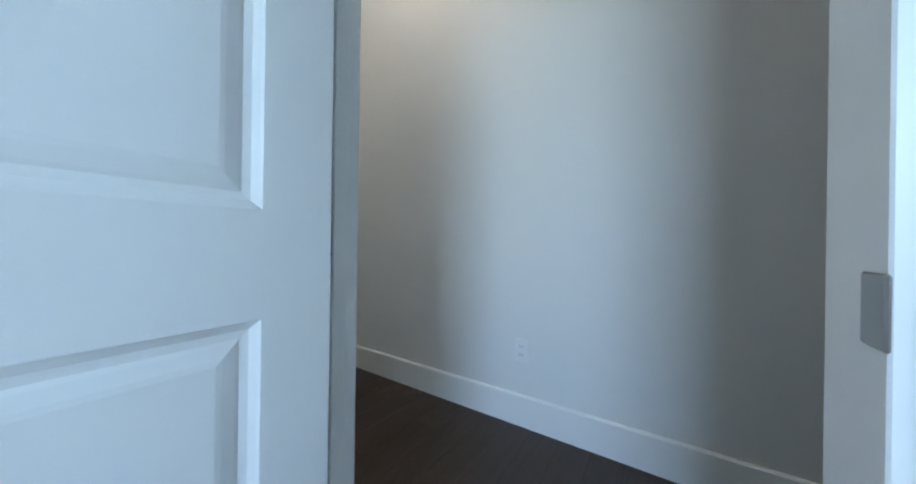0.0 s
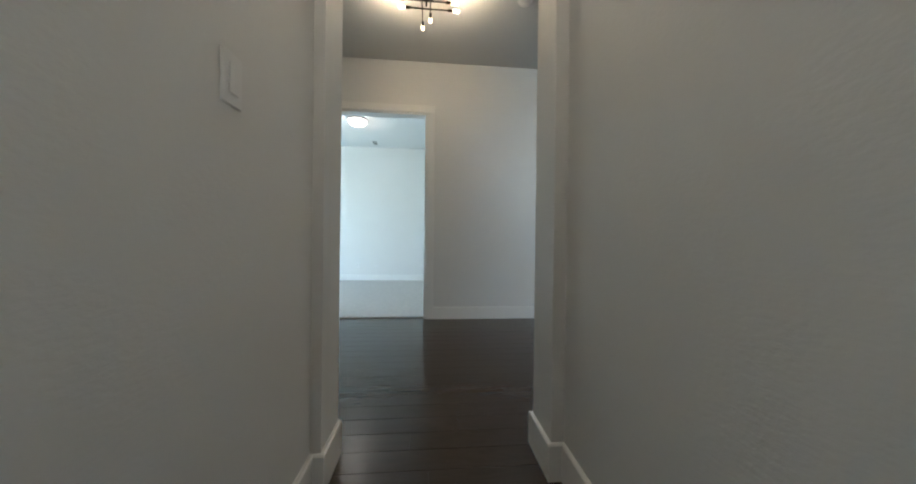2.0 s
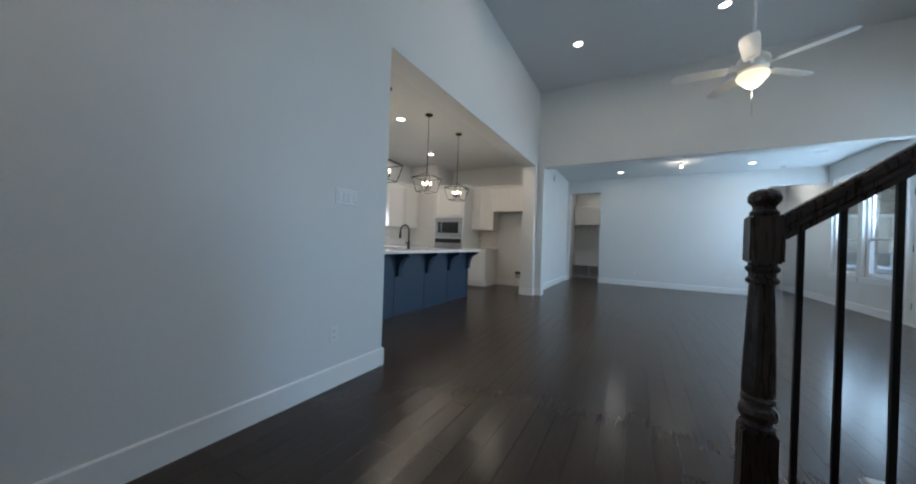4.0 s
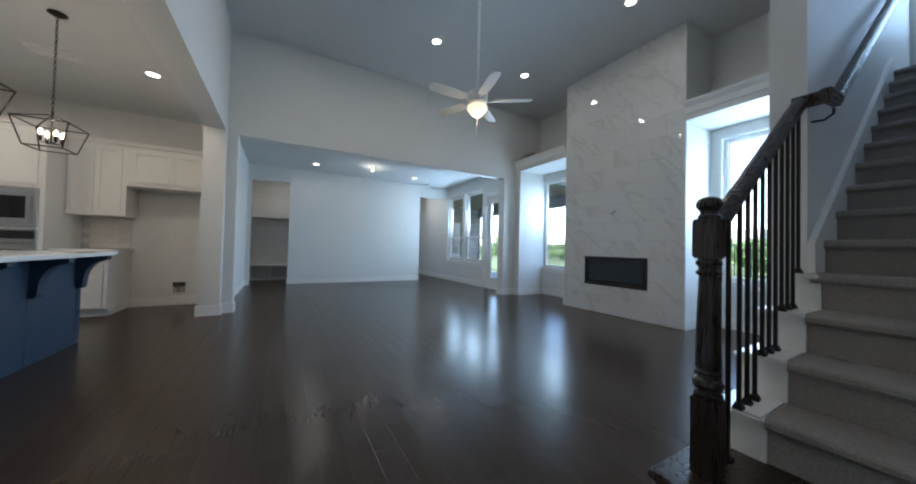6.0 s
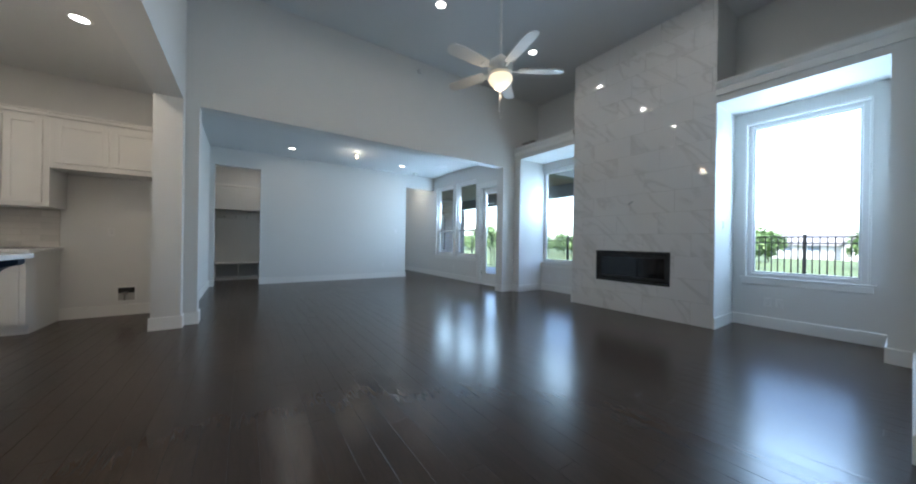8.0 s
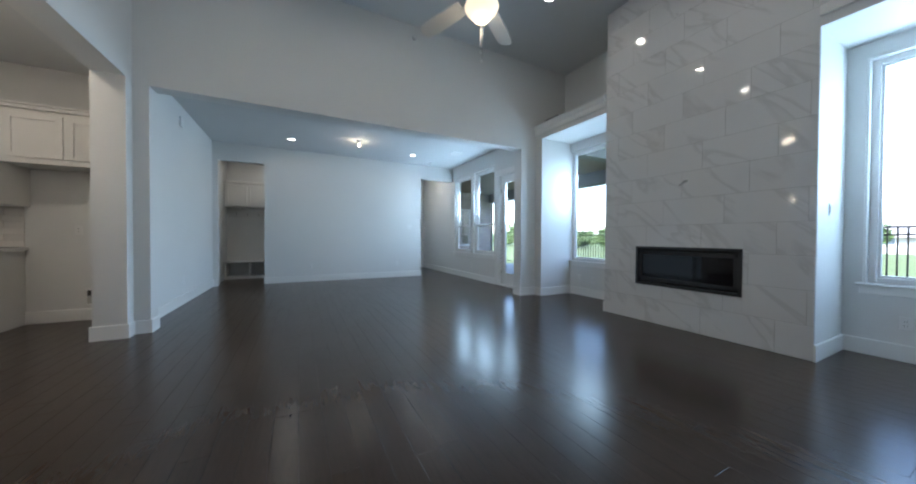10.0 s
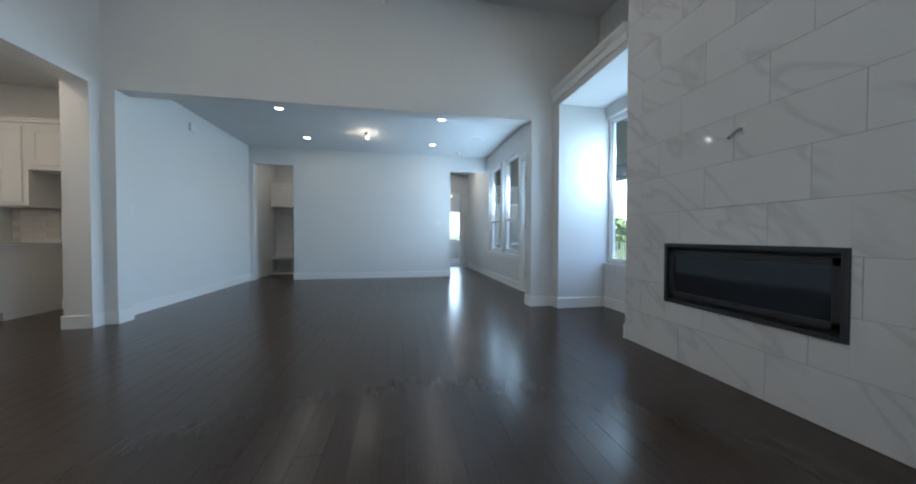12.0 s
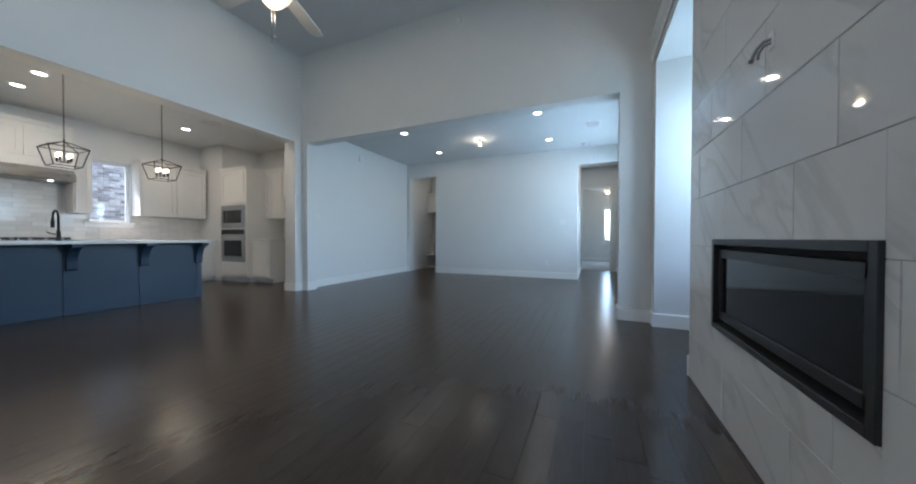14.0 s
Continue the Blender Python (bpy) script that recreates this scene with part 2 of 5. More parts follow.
LEAF = material("leaves", (0.09, 0.15, 0.04), 0.7, 0, (0.12, 0.18, 0.06), 0.8, random_value=0.35)
BARK = material("bark", (0.10, 0.075, 0.055), 0.95, 0, (0.06, 0.045, 0.035), 8.0, 0.8, 30.0)


# ---- mesh helpers ----
def add_box(bm, x0, x1, y0, y1, z0, z1):
    v = [bm.verts.new((x, y, z)) for z in (z0, z1) for y in (y0, y1) for x in (x0, x1)]
    for f in ((0, 2, 3, 1), (4, 5, 7, 6), (0, 1, 5, 4), (2, 6, 7, 3), (0, 4, 6, 2), (1, 3, 7, 5)):
        bm.faces.new([v[i] for i in f])
    return v


def soften(bm, w, seg=1):
    if w:
        bmesh.ops.bevel(bm, geom=bm.edges[:], offset=w, segments=seg, affect="EDGES", clamp_overlap=True)


def boxes(*dims, bevel=0.0, seg=1):
    """A bmesh of several boxes, each (x0, x1, y0, y1, z0, z1)."""
    out = bmesh.new()
    for d in dims:
        one = bmesh.new()
        add_box(one, *d)
        soften(one, bevel, seg)
        me = bpy.data.meshes.new("tmp")
        one.to_mesh(me)
        one.free()
        out.from_mesh(me)
        bpy.data.meshes.remove(me)
    return out


def lathe(profile, seg=20, at=(0, 0, 0)):
    """A turned shape round z from (radius, height) pairs."""
    bm = bmesh.new()
    rings = []
    for r, z in profile:
        if r < 1e-5:
            rings.append([bm.verts.new((at[0], at[1], at[2] + z))])
        else:
            rings.append([bm.verts.new((at[0] + r * math.cos(2 * math.pi * i / seg), at[1] + r * math.sin(2 * math.pi * i / seg), at[2] + z)) for i in range(seg)])
    for a, b in zip(rings, rings[1:]):
        for i in range(seg):
            j = (i + 1) % seg
            if len(a) == 1 and len(b) == 1:
                continue
            if len(a) == 1:
                bm.faces.new((a[0], b[j], b[i]))
            elif len(b) == 1:
                bm.faces.new((a[i], a[j], b[0]))
            else:
                bm.faces.new((a[i], a[j], b[j], b[i]))
    bmesh.ops.recalc_face_normals(bm, faces=bm.faces[:])
    return bm


def tube(points, r, seg=8, closed=False):
    """A round bar along points."""
    bm = bmesh.new()
    pts = [Vector(p) for p in points]
    n = len(pts)
    rings = []
    for i, p in enumerate(pts):
        a = pts[(i - 1) % n] if closed or i > 0 else p
        b = pts[(i + 1) % n] if closed or i < n - 1 else p
        d = (b - a).normalized()
        up = Vector((0, 0, 1)) if abs(d.z) < 0.95 else Vector((1, 0, 0))
        s = d.cross(up).normalized()
        u = s.cross(d)
        rings.append([bm.verts.new(p + r * (math.cos(2 * math.pi * k / seg) * s + math.sin(2 * math.pi * k / seg) * u)) for k in range(seg)])
    for i in range(n if closed else n - 1):
        a, b = rings[i], rings[(i + 1) % n]
        for k in range(seg):
            bm.faces.new((a[k], a[(k + 1) % seg], b[(k + 1) % seg], b[k]))
    if not closed:
        bm.faces.new(rings[0][::-1])
        bm.faces.new(rings[-1])
    bmesh.ops.recalc_face_normals(bm, faces=bm.faces[:])
    return bm


def extrude_profile(profile, axis, a, b):
    """A solid of a closed outline of (u, v), drawn out along axis from a to b; u, v are the two other axes in order."""
    bm = bmesh.new()

    def put(u, v, w):
        return {"x": (w, u, v), "y": (u, w, v), "z": (u, v, w)}[axis]
    r0 = [bm.verts.new(put(u, v, a)) for u, v in profile]
    r1 = [bm.verts.new(put(u, v, b)) for u, v in profile]
    n = len(profile)
    for i in range(n):
        bm.faces.new((r0[i], r0[(i + 1) % n], r1[(i + 1) % n], r1[i]))
    bm.faces.new(r0[::-1])
    bm.faces.new(r1)
    bmesh.ops.recalc_face_normals(bm, faces=bm.faces[:])
    return bm


def merge(*bms):
    out = bmesh.new()
    for b in bms:
        me = bpy.data.meshes.new("tmp")
        b.to_mesh(me)
        b.free()
        out.from_mesh(me)
        bpy.data.meshes.remove(me)
    return out


def part(name, bm, mat, parent=None, label="", smooth=False):
    me = bpy.data.meshes.new(name)
    bm.to_mesh(me)
    bm.free()
    me.materials.append(mat)
    if smooth:
        for p in me.polygons:
            p.use_smooth = True
    ob = new(name, me)
    if parent:
        ob.parent = parent
        ob.matrix_parent_inverse = parent.matrix_basis.inverted()
    if label:
        ob["label"] = label
    return ob


def thing(name, label, category, group="", at=(0, 0, 0)):
    ob = new(name)
    ob.empty_display_size = 0.05
    ob.location = at
    return tagged(ob, label, category, group)


def setting(name, bm, mat, label="", category="", smooth=False):
    return tagged(part(name, bm, mat, None, "", smooth), label, category, kind="structure")


def wall_x(name, x0, x1, y0, y1, z0, z1, holes=(), mat=None, label=""):
    """A wall along y, between x0 and x1 thick; holes are (y0, y1, z0, z1) and go right through."""
    return _wall(name, x0, x1, y0, y1, z0, z1, holes, mat, label, "x")


def wall_y(name, x0, x1, y0, y1, z0, z1, holes=(), mat=None, label=""):
    """A wall along x, between y0 and y1 thick; holes are (x0, x1, z0, z1)."""
    return _wall(name, x0, x1, y0, y1, z0, z1, holes, mat, label, "y")


def _wall(name, x0, x1, y0, y1, z0, z1, holes, mat, label, across):
    lo, hi = (y0, y1) if across == "x" else (x0, x1)
    us = sorted({lo, hi, *(h[0] for h in holes), *(h[1] for h in holes)})
    us = [u for u in us if lo - 1e-6 <= u <= hi + 1e-6]
    zs = sorted({z0, z1, *(h[2] for h in holes), *(h[3] for h in holes)})
    zs = [z for z in zs if z0 - 1e-6 <= z <= z1 + 1e-6]

    def solid(i, j):
        if i < 0 or j < 0 or i >= len(us) - 1 or j >= len(zs) - 1:
            return False
        u, z = (us[i] + us[i + 1]) / 2, (zs[j] + zs[j + 1]) / 2
        return not any(h[0] < u < h[1] and h[2] < z < h[3] for h in holes)
    a, b = (x0, x1) if across == "x" else (y0, y1)
    bm = bmesh.new()

    def p(w, u, z):
        return bm.verts.new((w, u, z) if across == "x" else (u, w, z))

    def quad(*c):
        bm.faces.new([p(*q) for q in c])
    for i in range(len(us) - 1):
        for j in range(len(zs) - 1):
            if not solid(i, j):
                continue
            u0, u1, q0, q1 = us[i], us[i + 1], zs[j], zs[j + 1]
            quad((a, u0, q0), (a, u1, q0), (a, u1, q1), (a, u0, q1))
            quad((b, u0, q0), (b, u1, q0), (b, u1, q1), (b, u0, q1))
            if not solid(i - 1, j):
                quad((a, u0, q0), (b, u0, q0), (b, u0, q1), (a, u0, q1))
            if not solid(i + 1, j):
                quad((a, u1, q0), (b, u1, q0), (b, u1, q1), (a, u1, q1))
            if not solid(i, j - 1):
                quad((a, u0, q0), (b, u0, q0), (b, u1, q0), (a, u1, q0))
            if not solid(i, j + 1):
                quad((a, u0, q1), (b, u0, q1), (b, u1, q1), (a, u1, q1))
    bmesh.ops.remove_doubles(bm, verts=bm.verts[:], dist=1e-5)
    bmesh.ops.recalc_face_normals(bm, faces=bm.faces[:])
    return setting(name, bm, mat or PAINT, label or "smooth off-white painted drywall wall", "wall")


BASE_H, BASE_T = 0.145, 0.016


def baseboard(x0, y0, x1, y1, side, h=BASE_H):
    """A run along a wall face; side is the way it stands out: +x, -x, +y or -y."""
    t, c = BASE_T, 0.006
    s = 1 if side[0] == "+" else -1
    if side[1] == "y":
        prof = [(y0, 0), (y0 + s * t, 0), (y0 + s * t, h - c), (y0 + s * (t - c), h), (y0, h)]
        bm = extrude_profile(prof, "x", min(x0, x1), max(x0, x1))
    else:
        prof = [(x0, 0), (x0 + s * t, 0), (x0 + s * t, h - c), (x0 + s * (t - c), h), (x0, h)]
        bm = extrude_profile(prof, "y", min(y0, y1), max(y0, y1))
    return setting("baseboard", bm, TRIM, "white painted flat wooden baseboard", "baseboard")

# ---- the large structure ----
CEIL_LOW, CEIL_HIGH = 3.05, 4.26
NY = 2.957          # gallery north face, and the kitchen opening's plane
BX = 7.0            # living room's east face
FY = -2.572         # fireplace face
BACK = -3.3         # niche back
DY = -2.6           # dining window wall

# walls round the gallery and the hall
wall_y("wall_gallery_north", -5.0, 2.446, NY, NY + 0.14, 0, 4.4, [(-1.12, 0.045, 0, 2.445)])
wall_y("wall_kitchen_header", 2.446, 6.86, NY, NY + 0.26, 2.69, 4.4)
wall_y("wall_kitchen_pier", 6.86, 7.2, NY, NY + 0.26, 0, 4.4)
wall_y("wall_gallery_south", -5.0, 0.715, 0.415, 0.63, 0, 3.2, [(-0.305, 0.568, 0, 3.2)])
wall_x("wall_hall_east", 0.62, 0.715, -4.0, 0.415, 0, 3.2)
wall_x("wall_hall_west", -0.45, -0.345, -3.2, 0.415, 0, 3.2, [(-1.922, -1.195, 0, 2.06)])
wall_y("wall_hall_end", -0.345, 0.62, -3.2, -3.08, 0, 3.2)
wall_x("wall_gallery_west", -5.14, -5.0, 0.35, 3.1, 0, 3.2)
# the room that the walk starts in
wall_x("wall_start_west", -4.0, -3.88, -3.6, 0.415, 0, 3.2, [(-3.4, -1.7, 0.7, 2.6)])
wall_y("wall_start_south", -4.0, -0.45, -3.72, -3.6, 0, 3.2)
# the room behind the gallery's north wall
wall_y("wall_study_north", -4.4, 2.3, 6.5, 6.62, 0, 3.2)
wall_x("wall_study_west", -4.52, -4.4, 3.1, 6.62, 0, 3.2, [(3.7, 6.1, 0.6, 2.6)])
wall_x("wall_study_east", 0.6, 0.72, 3.097, 6.5, 0, 3.2)
# living room
wall_x("wall_living_east", BX, BX + 0.2, BACK - 0.15, NY, 0, 4.4, [(-2.233, 2.822, 0, 2.68)])
wall_x("wall_niche_pier", 6.83, BX, BACK, FY + 0.005, 0, 3.1)
wall_y("wall_niche_left", 5.5, 6.83, BACK, FY + 0.005, 2.87, 3.1)
wall_y("wall_niche_right", 1.98, 3.43, BACK, FY + 0.005, 0, 3.1, [(2.13, 3.43, 0, 2.87)])
wall_y("wall_living_south", 1.98, BX, BACK - 0.15, BACK, 0, 4.4, [(2.28, 3.29, 0.66, 2.71), (5.86, 6.83, 0.63, 2.71)])
setting("ledge_left", boxes((5.5, BX, BACK, FY + 0.012, 3.1, 3.118)), TRIM, "white painted ledge over the window niche", "ledge")
setting("ledge_right", boxes((1.98, 3.43, BACK, FY + 0.012, 3.1, 3.118)), TRIM, "white painted ledge over the window niche", "ledge")
for _x0, _x1 in ((5.5, BX), (1.98, 3.43)):
    _y = FY + 0.005
    setting("trim", extrude_profile([(_y, 2.955), (_y + 0.018, 2.955), (_y + 0.018, 3.04), (_y + 0.03, 3.05), (_y + 0.055, 3.095), (_y + 0.055, 3.12), (_y, 3.12)], "x", _x0, _x1), TRIM, "white painted crown moulding on the niche ledge", "trim")
# chimney breast
wall_y("wall_chimney", 3.43, 5.5, BACK, FY - 0.02, 0, 4.4, [(3.93, 5.01, 0.49, 0.94)])
# stair walls
wall_x("wall_stair_east", 1.82, 1.98, -4.2, -0.38, 0, 6.2)
wall_x("wall_stair_west", 0.595, 0.715, -4.2, 0.35, 3.2, 6.2)
wall_y("wall_stair_south", 0.595, 1.98, -4.34, -4.2, 0, 6.2, [(0.85, 1.7, 3.75, 5.2)])
wall_y("wall_stair_north", 0.6, 2.04, 0.45, 0.6, 3.25, 6.2)
setting("ceiling_stair", boxes((0.595, 1.98, -4.34, 0.6, 6.2, 6.3)), CEIL, "flat white painted ceiling", "ceiling")
wall_x("wall_gallery_header", 2.04, 2.16, -0.38, NY, CEIL_LOW, 4.4)
wall_y("wall_living_gap", 1.98, 2.16, -0.5, -0.38, 3.1, 4.4)
# ceilings
setting("ceiling_gallery", boxes((-5.14, 0.6, -4.0, 3.1, CEIL_LOW, 3.2), (0.6, 2.04, 0.45, 3.1, CEIL_LOW, 3.2)), CEIL, "flat pale grey painted ceiling", "ceiling")
setting("ceiling_study", boxes((-4.52, 0.72, 3.1, 6.62, CEIL_LOW, 3.2)), CEIL, "flat white painted ceiling", "ceiling")
setting("ceiling_living", boxes((1.9, BX, BACK - 0.15, NY, CEIL_HIGH, 4.4)), CEIL, "high flat pale grey painted ceiling", "ceiling")
setting("ceiling_dining", boxes((BX + 0.2, 13.0, -2.75, 3.3, CEIL_LOW, 3.2)), CEIL, "flat pale grey painted ceiling", "ceiling")
setting("ceiling_kitchen", boxes((2.3, 8.2, NY + 0.26, 6.8, CEIL_LOW, 3.2)), CEIL, "flat white painted kitchen ceiling", "ceiling")
# dining
wall_y("wall_dining_north", 7.2, 12.2, 2.984, 3.1, 0, 3.2)
wall_y("wall_dining_south", 7.2, 14.4, DY - 0.16, DY, 0, 3.2, [(7.36, 8.26, 0, 2.45), (8.43, 9.36, 0.66, 2.70), (9.5, 10.43, 0.66, 2.70)])
wall_x("wall_dining_east", 10.595, 10.73, DY, 2.984, 0, 3.2, [(2.051, 2.892, 0, 2.668), (DY, -1.63, 0, 2.668)])
# mud room
wall_x("wall_mud_back", 12.15, 12.27, 1.0, 3.1, 0, 3.2)
wall_y("wall_mud_south", 10.73, 12.15, 1.0, 1.12, 0, 3.2)
# back hall and the room at its end
wall_y("wall_backhall_north", 10.73, 12.9, -1.63, -1.51, 0, 3.2)
wall_x("wall_backhall_end", 12.9, 13.02, DY, -1.51, 0, 3.2, [(-2.42, -1.68, 0, 2.43)])
wall_y("wall_bath_north", 13.02, 18.0, -0.6, -0.48, 0, 3.2)
wall_x("wall_bath_east", 17.0, 17.12, -6.4, -0.5, 0, 3.2, [(-3.6, -2.35, 0.8, 2.2)])
wall_y("wall_bath_south", 14.4, 17.12, -6.52, -6.4, 0, 3.2)
wall_x("wall_bath_west_return", 12.9, 13.02, -1.51, -0.48, 0, 3.2)
setting("ceiling_bath", boxes((13.0, 17.12, -2.76, -0.48, CEIL_LOW, 3.2), (14.4, 17.12, -6.52, -2.76, CEIL_LOW, 3.2)), CEIL, "flat white painted ceiling", "ceiling")
# kitchen
KB = 6.5            # kitchen back face
wall_y("wall_kitchen_north", 2.3, 8.2, KB, KB + 0.14, 0, 3.2, [(5.42, 6.0, 1.25, 2.40)])
wall_x("wall_kitchen_west", 2.306, 2.446, NY + 0.14, KB, 0, 3.2)
wall_x("wall_kitchen_east", 8.04, 8.2, 3.1, KB, 0, 3.2)
wall_x("wall_kitchen_stub", 7.2, 8.04, 5.66, KB, 0, 3.2)

# floors
setting("floor_carpet_start", boxes((-4.0, -0.45, -3.6, 0.415, -0.02, 0.004)), CARPET, "pale grey cut-pile carpet", "carpet")
setting("floor_carpet_study", boxes((-4.4, 0.6, 3.03, 6.5, -0.02, 0.012)), CARPET, "pale grey cut-pile carpet", "carpet")
setting("floor_carpet_bath", boxes((12.96, 14.4, -2.6, -0.6, -0.02, 0.012), (14.4, 17.0, -6.4, -0.6, -0.02, 0.012)), CARPET, "pale grey cut-pile carpet", "carpet")
floor = setting("floor", boxes((-5.14, 13.0, -4.3, 6.75, -0.15, -0.006)), JOINT, "dark espresso-stained oak plank floor, semi-gloss", "floor")

# ---- baseboards ----
for _run in (
    (-5.0, NY, -1.21, NY, "-y"), (0.135, NY, 2.446, NY, "-y"), (2.446, NY - BASE_T, 2.446, NY + 0.14, "+x"),
    (6.86, NY - BASE_T, 6.86, NY + 0.26 + BASE_T, "-x"), (6.86, NY, BX, NY, "-y"), (BX, 2.822 - BASE_T, BX, NY - BASE_T, "-x"),
    (BX, 2.822, BX + 0.2, 2.822, "-y"), (BX + 0.2, 2.822, BX + 0.2, 2.984, "+x"), (BX + 0.2, 2.984, 10.595, 2.984, "-y"),
    (10.595, 2.892, 10.595, 2.968, "-x"), (10.595, -1.63, 10.595, 2.051, "-x"), (10.595, 2.051, 10.73, 2.051, "+y"),
    (10.595 - BASE_T, -1.63, 12.9, -1.63, "-y"), (8.36, DY, 12.9, DY, "+y"), (10.73, 2.984, 11.75, 2.984, "-y"),
    (BX, -2.233, BX + 0.2, -2.233, "+y"), (BX, FY + 0.005, BX, -2.233 + BASE_T, "-x"), (6.83, FY + 0.005, BX - BASE_T, FY + 0.005, "+y"),
    (6.83, BACK, 6.83, FY + 0.005 + BASE_T, "-x"), (5.5, BACK, 6.814, BACK, "+y"), (2.13, BACK, 3.43, BACK, "+y"),
    (5.5, BACK, 5.5, FY + 0.006, "+x"), (3.43, BACK, 3.43, FY + 0.006, "-x"), (2.13, BACK, 2.13, FY, "+x"),
    (1.98, FY + 0.005, 2.13, FY + 0.005, "+y"), (1.98, FY, 1.98, -0.38, "+x"),
    (8.04, 3.217, 8.04, 4.25, "-x"), (7.2, 3.217, 8.04, 3.217, "+y"), (7.2, 5.66, 7.2, 5.9, "-x"),
    (0.62, -3.08, 0.62, 0.415, "-x"), (0.568, 0.415, 0.568, 0.63, "-x"), (0.552, 0.415, 0.604, 0.415, "-y"), (0.552, 0.63, 0.715, 0.63, "+y"),
    (-0.345, -1.12, -0.345, 0.415, "+x"), (-0.305, 0.415, -0.305, 0.63, "+x"), (-0.329, 0.415, -0.289, 0.415, "-y"), (-5.0, 0.63, -0.305, 0.63, "+y"),
    (-4.4, 6.5, 0.6, 6.5, "-y"), (13.02, -0.6, 17.0, -0.6, "-y"), (17.0, -5.0, 17.0, -0.6, "-x"),
):
    baseboard(*_run)


# ---- doors and windows ----
def casing(name, axis, w, a, b, top, side, wide=0.085, thick=0.018):
    """A flat door casing round an opening a to b on the wall face w; axis is the wall's normal."""
    d = thick if side > 0 else -thick
    w0, w1 = sorted((w, w + d))
    dims = [(a - wide, a, 0, top), (b, b + wide, 0, top), (a - wide, b + wide, top, top + wide)]
    bm = boxes(*[((w0, w1, p, q, r, s) if axis == "x" else (p, q, w0, w1, r, s)) for p, q, r, s in dims], bevel=0.003)
    return setting(name, bm, TRIM, "white painted flat door casing", "door frame")


casing("trim", "y", NY, -1.12, 0.045, 2.445, -1)
setting("door_frame", boxes((-1.12, -1.1, NY, NY + 0.14, 0, 2.445), (0.025, 0.045, NY, NY + 0.14, 0, 2.445), (-1.1, 0.025, NY, NY + 0.14, 2.425, 2.445),
                            (-1.1, -1.088, NY + 0.05, NY + 0.09, 0, 2.425), (0.013, 0.025, NY + 0.05, NY + 0.09, 0, 2.425), bevel=0.002), TRIM, "white painted door jamb with stop", "door frame")
casing("trim", "x", -0.345, -1.922, -1.195, 2.06, 1, 0.07)
casing("trim", "x", -0.45, -1.922, -1.195, 2.06, -1, 0.07)
setting("door_frame", boxes((-0.45, -0.345, -1.21, -1.195, 0, 2.06), (-0.45, -0.345, -1.922, -1.907, 0, 2.06), (-0.45, -0.345, -1.907, -1.21, 2.045, 2.06),
                            (-0.408, -0.375, -1.22, -1.21, 0, 2.045), bevel=0.002), TRIM, "white painted door jamb with stop", "door frame")
casing("trim", "x", 12.9, -2.42, -1.68, 2.43, -1, 0.045)
casing("trim", "x", 10.73, 2.051, 2.892, 2.668, 1, 0.02)


